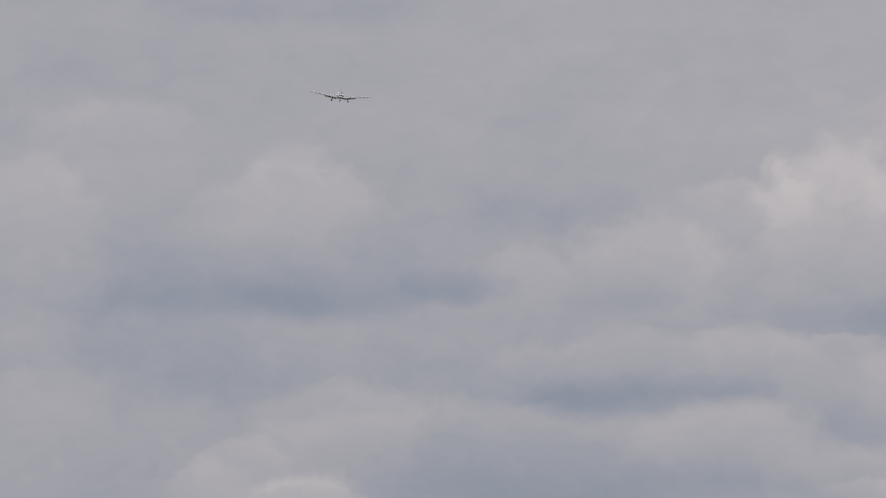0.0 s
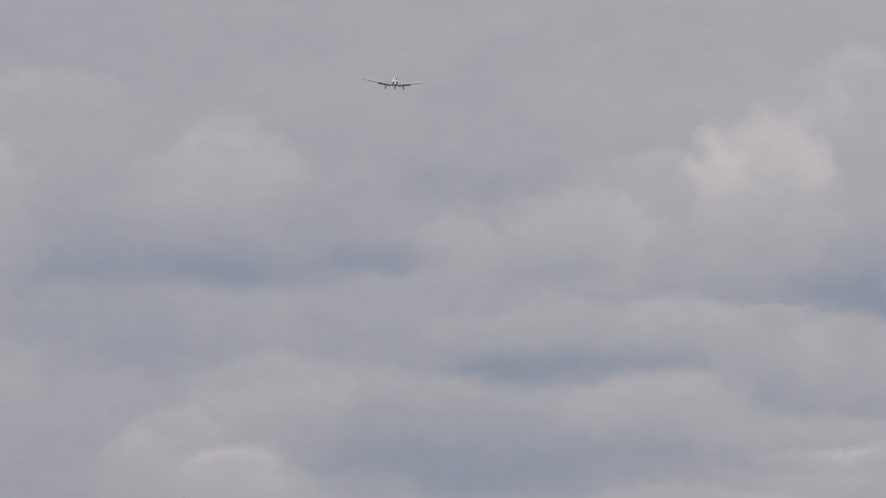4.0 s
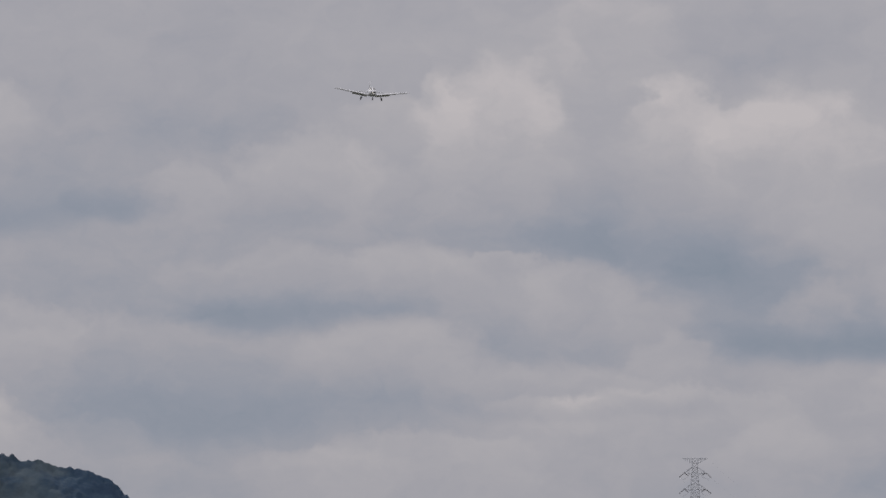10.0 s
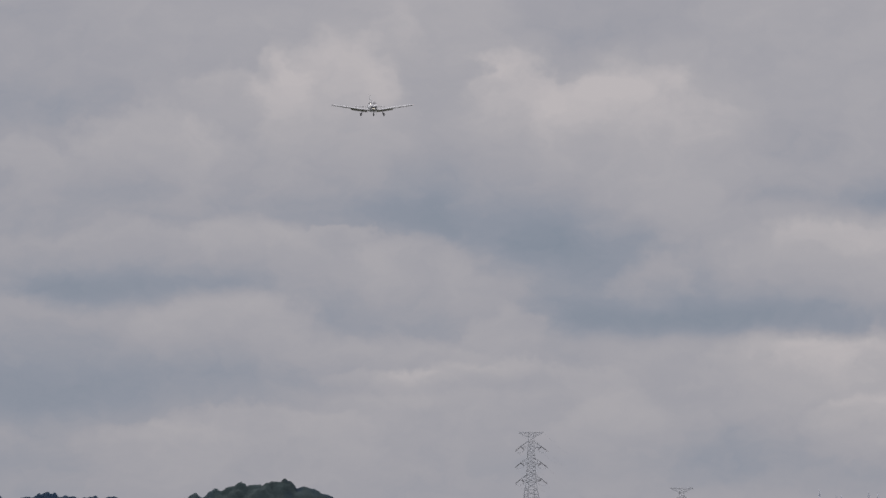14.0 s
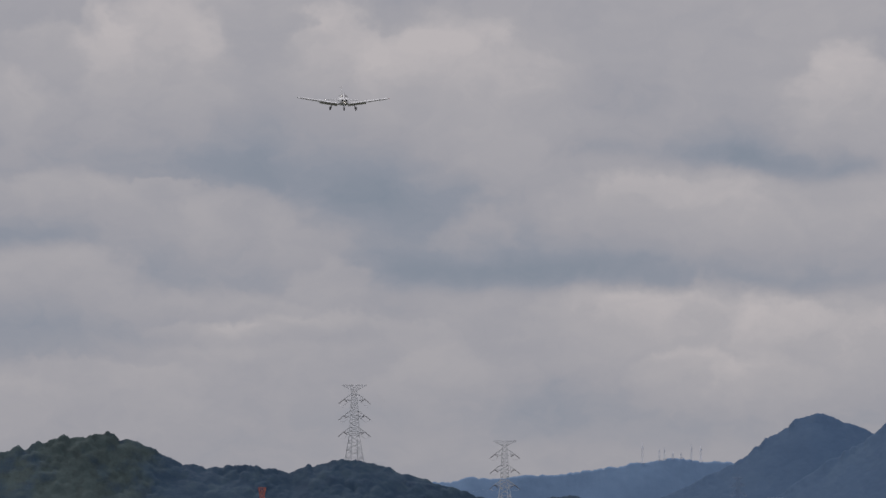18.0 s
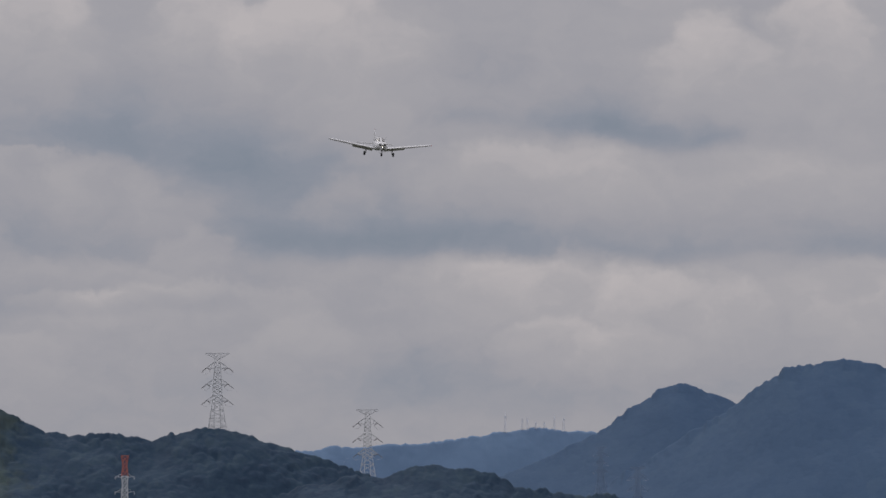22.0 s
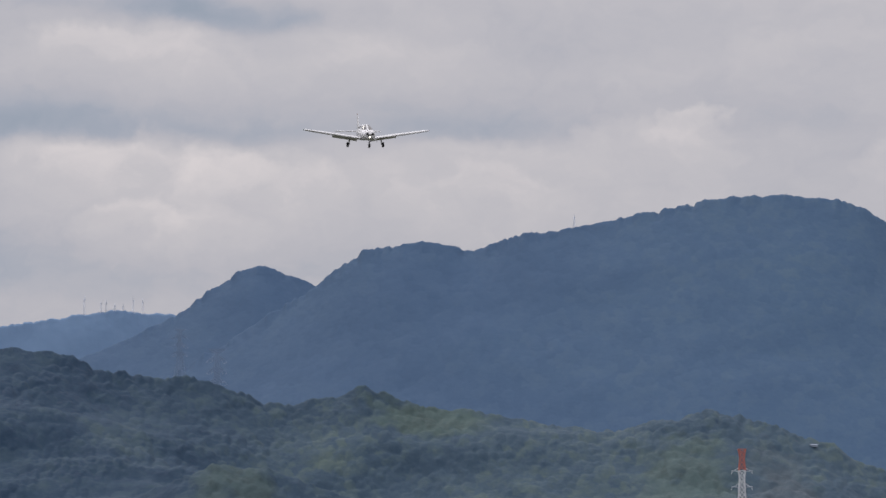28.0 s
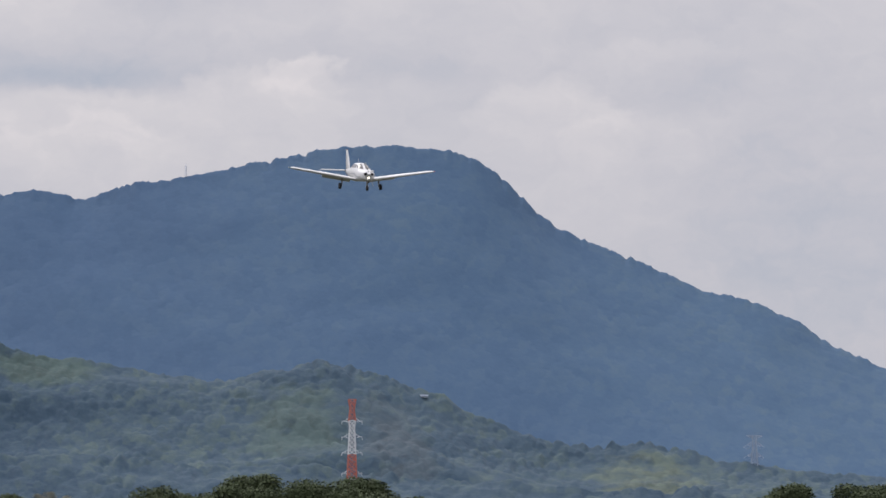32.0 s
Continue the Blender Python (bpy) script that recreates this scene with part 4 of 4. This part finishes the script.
def wing_point(x):
    """Leading edge, height and chord of the wing at a span station."""
    chord = float(np.interp(x, [0, 0.9, 2.9, 5.2, 5.33], [1.75, 1.62, 1.60, 1.10, 0.9]))
    lead = float(np.interp(x, [0, 0.9, 2.9, 5.2, 5.33], [1.62, 1.72, 1.74, 1.98, 2.06]))
    return lead, -0.47 + x * math.tan(radians(8.4)), chord


def wheel(parent, x, y, z, r, w):
    bm = bmesh.new()
    prof = [(r * 0.55, -w / 2), (r * 0.86, -w / 2), (r, -w / 4), (r, w / 4), (r * 0.86, w / 2), (r * 0.55, w / 2)]
    rings = []
    for i in range(20):
        a = 2 * math.pi * i / 20
        rings.append([bm.verts.new((q, p * math.cos(a), p * math.sin(a))) for p, q in prof])
    for i in range(20):
        a, b = rings[i], rings[(i + 1) % 20]
        for j in range(len(prof)):
            k = (j + 1) % len(prof)
            bm.faces.new((a[j], a[k], b[k], b[j]))
    bmesh.ops.translate(bm, verts=bm.verts, vec=(x, y, z))
    t = part("wheel", bm, TYRE, parent, "black rubber tyre", True)
    bm = bmesh.new()
    tube(bm, (x - w * 0.42, y, z), (x + w * 0.42, y, z), r * 0.56, seg=14)
    part("hub", bm, HUB, t)


def aircraft():
    plane = new("light_aircraft")
    tagged(plane, "white low-wing propeller aircraft with lowered wheels and flaps, flying in", "aircraft")
    bm = bmesh.new()
    ring = frange(0, 360, 33)[:-1]
    g = skin(bm, [s[0] for s in STATIONS], ring, 0.0, True)
    bm.faces.new(g[0])
    bm.faces.new(g[-1][::-1])
    body = part("fuselage", bm, WHITE_PAINT, plane, smooth=True)
    # windscreen of two panes, three windows a side
    for s in (-1, 1):
        bm = bmesh.new()
        # the pane's foot runs level, so it starts further back towards the side
        turns = frange(4.5, 54, 10)
        grid = [[bm.verts.new(body_point(1.39 + 0.24 * (t / 54) ** 1.5 + (0.61 - 0.24 * (t / 54) ** 1.5 - 0.05 * (t / 54) ** 2) * j / 6, s * t, 0.012)) for t in turns] for j in range(7)]
        for a, b in zip(grid, grid[1:]):
            for i in range(len(turns) - 1):
                bm.faces.new((a[i], a[i + 1], b[i + 1], b[i]))
        part("windscreen", bm, WINDOW, plane, "dark tinted windscreen pane", True)
        for a, b in ((2.08, 2.74), (2.84, 3.40), (3.50, 3.92)):
            bm = bmesh.new()
            skin(bm, frange(a, b, 4), [s * t for t in frange(38, 66, 5)], 0.012)
            part("side_window", bm, WINDOW, plane, "dark tinted side window", True)
        bm = bmesh.new()
        skin(bm, frange(0.5, 6.6, 20), [s * t for t in (93, 97, 101)], 0.004)
        part("stripe", bm, SHADE_GREY, body, "thin grey trim stripe", True)
    # cowling: spinner, air intakes, landing light, exhaust
    bm = bmesh.new()
    prof = [(0.0, -0.24), (0.07, -0.2), (0.12, -0.12), (0.15, 0.0), (0.15, 0.1)]
    rings = [[bm.verts.new((r * math.cos(a), y, r * math.sin(a))) for a in frange(0, 2 * math.pi, 17)[:-1]] for r, y in prof[1:]]
    tip = bm.verts.new((0, -0.24, 0))
    for i in range(16):
        bm.faces.new((tip, rings[0][i], rings[0][(i + 1) % 16]))
        for a, b in zip(rings, rings[1:]):
            bm.faces.new((a[i], b[i], b[(i + 1) % 16], a[(i + 1) % 16]))
    part("spinner", bm, WHITE_PAINT, plane, smooth=True)
    for s in (-1, 1):
        bm = bmesh.new()
        bmesh.ops.create_cone(bm, cap_ends=True, segments=20, radius1=0.125, radius2=0.11, depth=0.06,
                              matrix=pose(s * 0.235, 0.085, 0.0, 90) @ Matrix.Diagonal((1.0, 0.78, 1.0, 1)))
        part("air_intake", bm, INTAKE, plane, "black oval cooling intake")
    bm = bmesh.new()
    bmesh.ops.create_uvsphere(bm, u_segments=16, v_segments=8, radius=0.045, matrix=pose(0, 0.08, -0.26) @ Matrix.Diagonal((1, 0.4, 1, 1)))
    part("landing_light", bm, LANDING_LIGHT, plane, "bright lit landing light under the spinner", True)
    bm = bmesh.new()
    tube(bm, (0.2, 0.8, -0.5), (0.2, 1.05, -0.64), 0.045, seg=10)
    part("exhaust", bm, INTAKE, plane)
    # wings with flaps, ailerons and lamp tips
    for s in (-1, 1):
        bm = bmesh.new()
        secs = []
        for x in (0.3, 0.58, 0.9, 1.6, 2.3, 2.9, 3.6, 4.4, 5.0, 5.2, 5.3, 5.335):
            lead, z, chord = wing_point(x)
            cut = 0.80
            th = 0.145 if x < 5.1 else 0.145 * max(0.25, 1 - (x - 5.1) * 3.0)
            pts = []
            for dy, dz in wing_section(chord, th):
                pts.append(Vector((s * x, lead + min(dy, chord * cut) if 0.6 < x < 5.0 else lead + dy, z + dz)))
            secs.append(pts)
        blade_loft(bm, secs)
        wing = part("wing", bm, WHITE_PAINT, plane, smooth=True)
        bm = bmesh.new()
        secs = []
        for x in (0.62, 1.3, 2.0, 2.72):
            lead, z, chord = wing_point(x)
            hinge = Vector((s * x, lead + chord * 0.80, z - 0.035))
            turn = Matrix.Rotation(radians(-34), 4, "X")
            secs.append([hinge + turn @ Vector((0, dy, dz)) for dy, dz in wing_section(0.36, 0.16, 6)])
        blade_loft(bm, secs)
        part("flap", bm, WHITE_PAINT, wing, "lowered white wing flap")
        bm = bmesh.new()
        secs = []
        for x in (2.78, 3.5, 4.3, 4.97):
            lead, z, chord = wing_point(x)
            hinge = Vector((s * x, lead + chord * 0.805, z + 0.0))
            secs.append([hinge + Vector((0, dy, dz)) for dy, dz in wing_section(chord * 0.2, 0.2, 6)])
        blade_loft(bm, secs)
        part("aileron", bm, WHITE_PAINT, wing, "", True)
        lead, z, chord = wing_point(5.3)
        bm = bmesh.new()
        bmesh.ops.create_uvsphere(bm, u_segments=12, v_segments=8, radius=0.065, matrix=pose(s * 5.33, lead + 0.1, z) @ Matrix.Diagonal((0.7, 2.0, 0.8, 1)))
        part("wingtip_lamp", bm, NAV_GREEN if s < 0 else TRIM_RED, wing, "small coloured wingtip lamp", True)
        # main wheels
        x, y = s * 1.36, 2.55
        bm = bmesh.new()
        tube(bm, (x, y, -0.28), (x, y, -0.62), 0.06, seg=12)
        tube(bm, (x, y, -0.60), (x, y, -0.88), 0.042, seg=12)
        tube(bm, (x, y, -0.88), (x + s * 0.11, y, -0.90), 0.035, seg=10)
        beam(bm, (x, y + 0.10, -0.52), (x, y + 0.16, -0.70), 0.03)
        beam(bm, (x, y + 0.16, -0.70), (x, y + 0.05, -0.86), 0.03)
        leg = part("landing_gear_leg", bm, STRUT, plane, "main landing gear strut", True)
        wheel(leg, x + s * 0.14, y, -0.90, 0.215, 0.17)
    # nose wheel
    bm = bmesh.new()
    tube(bm, (0, 0.62, -0.45), (0, 0.52, -0.78), 0.055, seg=12)
    tube(bm, (0, 0.52, -0.76), (0, 0.47, -0.98), 0.038, seg=12)
    for s in (-1, 1):
        beam(bm, (s * 0.085, 0.47, -0.84), (s * 0.085, 0.47, -1.00), 0.03)
    beam(bm, (-0.1, 0.47, -0.84), (0.1, 0.47, -0.84), 0.04)
    leg = part("landing_gear_leg", bm, STRUT, plane, "nose wheel strut with fork", True)
    wheel(leg, 0, 0.47, -1.00, 0.19, 0.14)
    # tail
    bm = bmesh.new()
    secs = []
    for z, lead, chord in ((0.18, 5.55, 1.35), (0.34, 5.75, 1.16), (0.9, 6.10, 0.88), (1.5, 6.48, 0.62), (1.66, 6.60, 0.52), (1.70, 6.68, 0.40)):
        secs.append([Vector((dz, lead + dy, z)) for dy, dz in wing_section(chord * 0.68, 0.13, 7)])
    blade_loft(bm, secs)
    fin = part("fin", bm, WHITE_PAINT, plane, smooth=True)
    bm = bmesh.new()
    secs = []
    for z, lead, chord in ((0.24, 5.64, 1.30), (0.9, 6.10, 0.88), (1.5, 6.48, 0.62), (1.68, 6.62, 0.5)):
        secs.append([Vector((dz, lead + chord * 0.70 + dy, z)) for dy, dz in wing_section(chord * 0.32, 0.16, 6)])
    blade_loft(bm, secs)
    part("rudder", bm, WHITE_PAINT, fin, "", True)
    bm = bmesh.new()
    bmesh.ops.create_uvsphere(bm, u_segments=10, v_segments=8, radius=0.032, matrix=pose(0, 6.85, 1.73))
    part("beacon", bm, TRIM_RED, fin, "red beacon lamp on the fin tip", True)
    bm = bmesh.new()
    for s in (-1, 1):
        tube(bm, (0, 6.72, 1.66), (s * 0.16, 6.80, 1.69), 0.013, 0.01, 6)
    part("whisker_aerial", bm, PROP_BLACK, fin)
    bm = bmesh.new()
    secs = []
    for x, lead, chord in ((-1.97, 6.42, 0.5), (-1.9, 6.30, 0.74), (0, 6.24, 0.80), (1.9, 6.30, 0.74), (1.97, 6.42, 0.5)):
        secs.append([Vector((x, lead + dy, 0.22 + dz)) for dy, dz in wing_section(chord, 0.11, 7)])
    blade_loft(bm, secs)
    part("tailplane", bm, WHITE_PAINT, plane, smooth=True)
    bm = bmesh.new()
    tube(bm, (0, 3.2, 0.78), (0, 3.32, 1.08), 0.012, 0.006, 6)
    part("aerial", bm, PROP_BLACK, plane)
    # propeller
    bm = bmesh.new()
    for s in (-1, 1):
        secs = []
        for r, c, tw in ((0.1, 0.05, 60), (0.3, 0.06, 52), (0.55, 0.055, 42), (0.8, 0.045, 34), (0.92, 0.03, 30)):
            turn = Matrix.Rotation(radians(tw), 4, "Z")
            secs.append([turn @ Vector((dy - c * 0.4, dz, 0)) + Vector((0, -0.06, s * r)) for dy, dz in wing_section(c, 0.12, 5)])
        blade_loft(bm, secs)
    prop = part("propeller", bm, PROP_BLACK, plane, "thin grey two-bladed propeller", True)
    return plane, prop


PLANE, PROPELLER = aircraft()


def motions():
    walk(PLANE, [
        (0, pose(-163.86, 1498.74, 159.38, 3.5, 5.4, 8.24)),
        (0.5, pose(-159.29, 1483.49, 157.15, 3.5, 4.1, 8.22)),
        (1, pose(-155.01, 1468.23, 155.12, 3.5, 0.9, 8.21)),
        (1.5, pose(-150.77, 1453.00, 153.10, 3.5, 0.8, 8.20)),
        (2, pose(-146.79, 1437.78, 151.29, 3.5, 0.8, 8.20)),
        (2.5, pose(-142.76, 1422.64, 149.16, 3.5, 0.2, 8.19)),
        (3, pose(-138.85, 1407.51, 147.33, 3.5, 0.7, 8.18)),
        (3.5, pose(-134.46, 1392.43, 145.83, 3.5, 2.7, 8.16)),
        (5.5, pose(-118.41, 1332.82, 135.99, 3.5, 2.7, 8.08)),
        (6, pose(-113.73, 1318.02, 134.22, 3.5, 3.6, 8.08)),
        (6.5, pose(-109.30, 1303.24, 132.41, 3.5, 4.6, 8.08)),
        (7, pose(-105.15, 1288.48, 130.63, 3.5, 6.4, 8.10)),
        (7.5, pose(-100.60, 1273.84, 128.49, 3.5, 6.4, 8.09)),
        (8, pose(-96.01, 1259.23, 126.38, 3.5, 4.3, 8.08)),
        (8.5, pose(-91.07, 1244.74, 123.76, 3.5, 1.8, 8.05)),
        (9, pose(-86.79, 1230.25, 121.01, 3.5, -4.8, 8.04)),
        (9.5, pose(-82.46, 1215.80, 118.43, 3.5, -0.4, 8.56)),
        (10, pose(-77.98, 1201.36, 116.17, 3.5, 3.5, 9.06)),
        (10.5, pose(-73.69, 1186.92, 114.23, 3.5, 0.7, 9.56)),
        (11, pose(-69.89, 1172.53, 111.79, 3.5, -1.1, 9.42)),
        (11.5, pose(-66.01, 1158.18, 109.52, 3.5, -2.4, 9.28)),
        (12, pose(-61.83, 1143.89, 107.23, 3.5, -3.9, 9.11)),
        (12.5, pose(-58.48, 1129.56, 105.23, 3.5, -3.9, 8.64)),
        (13, pose(-54.81, 1115.28, 103.40, 3.5, -0.9, 8.16)),
        (13.5, pose(-51.92, 1101.00, 101.63, 3.5, -0.9, 7.71)),
        (15.5, pose(-40.76, 1044.34, 94.23, 3.5, 0.8, 5.64)),
        (16, pose(-37.59, 1030.29, 92.53, 3.5, 0.1, 5.46)),
        (16.5, pose(-35.12, 1016.26, 90.81, 3.5, 1.2, 5.31)),
        (17, pose(-32.33, 1002.29, 89.09, 3.5, 1.5, 5.13)),
        (17.5, pose(-29.93, 988.39, 86.93, 3.5, 0.1, 4.98)),
        (18, pose(-27.20, 974.54, 84.86, 3.5, 0.4, 4.81)),
        (18.5, pose(-24.70, 960.71, 82.99, 3.5, 1.4, 5.08)),
        (19, pose(-22.16, 946.95, 80.84, 3.5, 2.1, 5.35)),
        (19.5, pose(-19.61, 933.24, 78.56, 3.5, 2.6, 5.76)),
        (20, pose(-16.76, 919.59, 76.22, 3.5, 1.6, 6.15)),
        (20.5, pose(-14.33, 905.97, 74.05, 3.5, 1.8, 6.56)),
        (21, pose(-11.45, 892.39, 71.80, 3.5, 0.5, 6.94)),
        (21.5, pose(-8.63, 878.83, 69.84, 3.5, 1.3, 7.68)),
        (22, pose(-6.24, 865.33, 67.71, 3.5, 3.2, 8.43)),
        (22.5, pose(-3.50, 851.85, 65.80, 3.5, 3.5, 8.76)),
        (23, pose(-0.83, 838.41, 63.97, 3.5, 2.4, 9.08)),
        (23.5, pose(1.99, 825.01, 62.19, 3.5, 1.5, 9.04)),
        (24, pose(4.90, 811.64, 60.35, 3.5, 1.6, 8.98)),
        (24.5, pose(7.87, 798.30, 58.46, 3.5, 2.1, 7.86)),
        (25, pose(10.61, 785.01, 56.64, 3.5, 2.7, 6.75)),
        (25.5, pose(13.66, 771.75, 54.88, 3.5, 5.1, 5.82)),
        (27.5, pose(26.10, 719.01, 48.43, 3.5, 0.5, 6.75)),
        (28, pose(29.13, 705.92, 46.68, 3.5, -0.1, 6.98)),
        (28.5, pose(32.21, 692.87, 44.84, 3.5, 0.9, 7.42)),
        (29, pose(35.07, 679.85, 43.11, 3.5, 1.8, 7.89)),
        (29.5, pose(37.92, 666.83, 41.74, 3.5, 2.1, 7.08)),
        (30, pose(41.05, 653.84, 40.24, 3.5, -0.1, 6.25)),
        (30.5, pose(43.80, 640.89, 38.91, 3.5, 0.6, 6.53)),
        (31, pose(46.70, 627.97, 37.48, 3.5, 1.5, 6.79)),
        (31.5, pose(49.61, 615.10, 35.77, 3.5, 0.2, 8.24)),
        (32, pose(52.59, 602.26, 33.70, 3.5, 0.6, 9.06)),
    ])
    walk(PROPELLER, [(i * 0.25, pose(0, 0, 0, 0, i * 80 % 360, 0)) for i in range(129)])


motions()
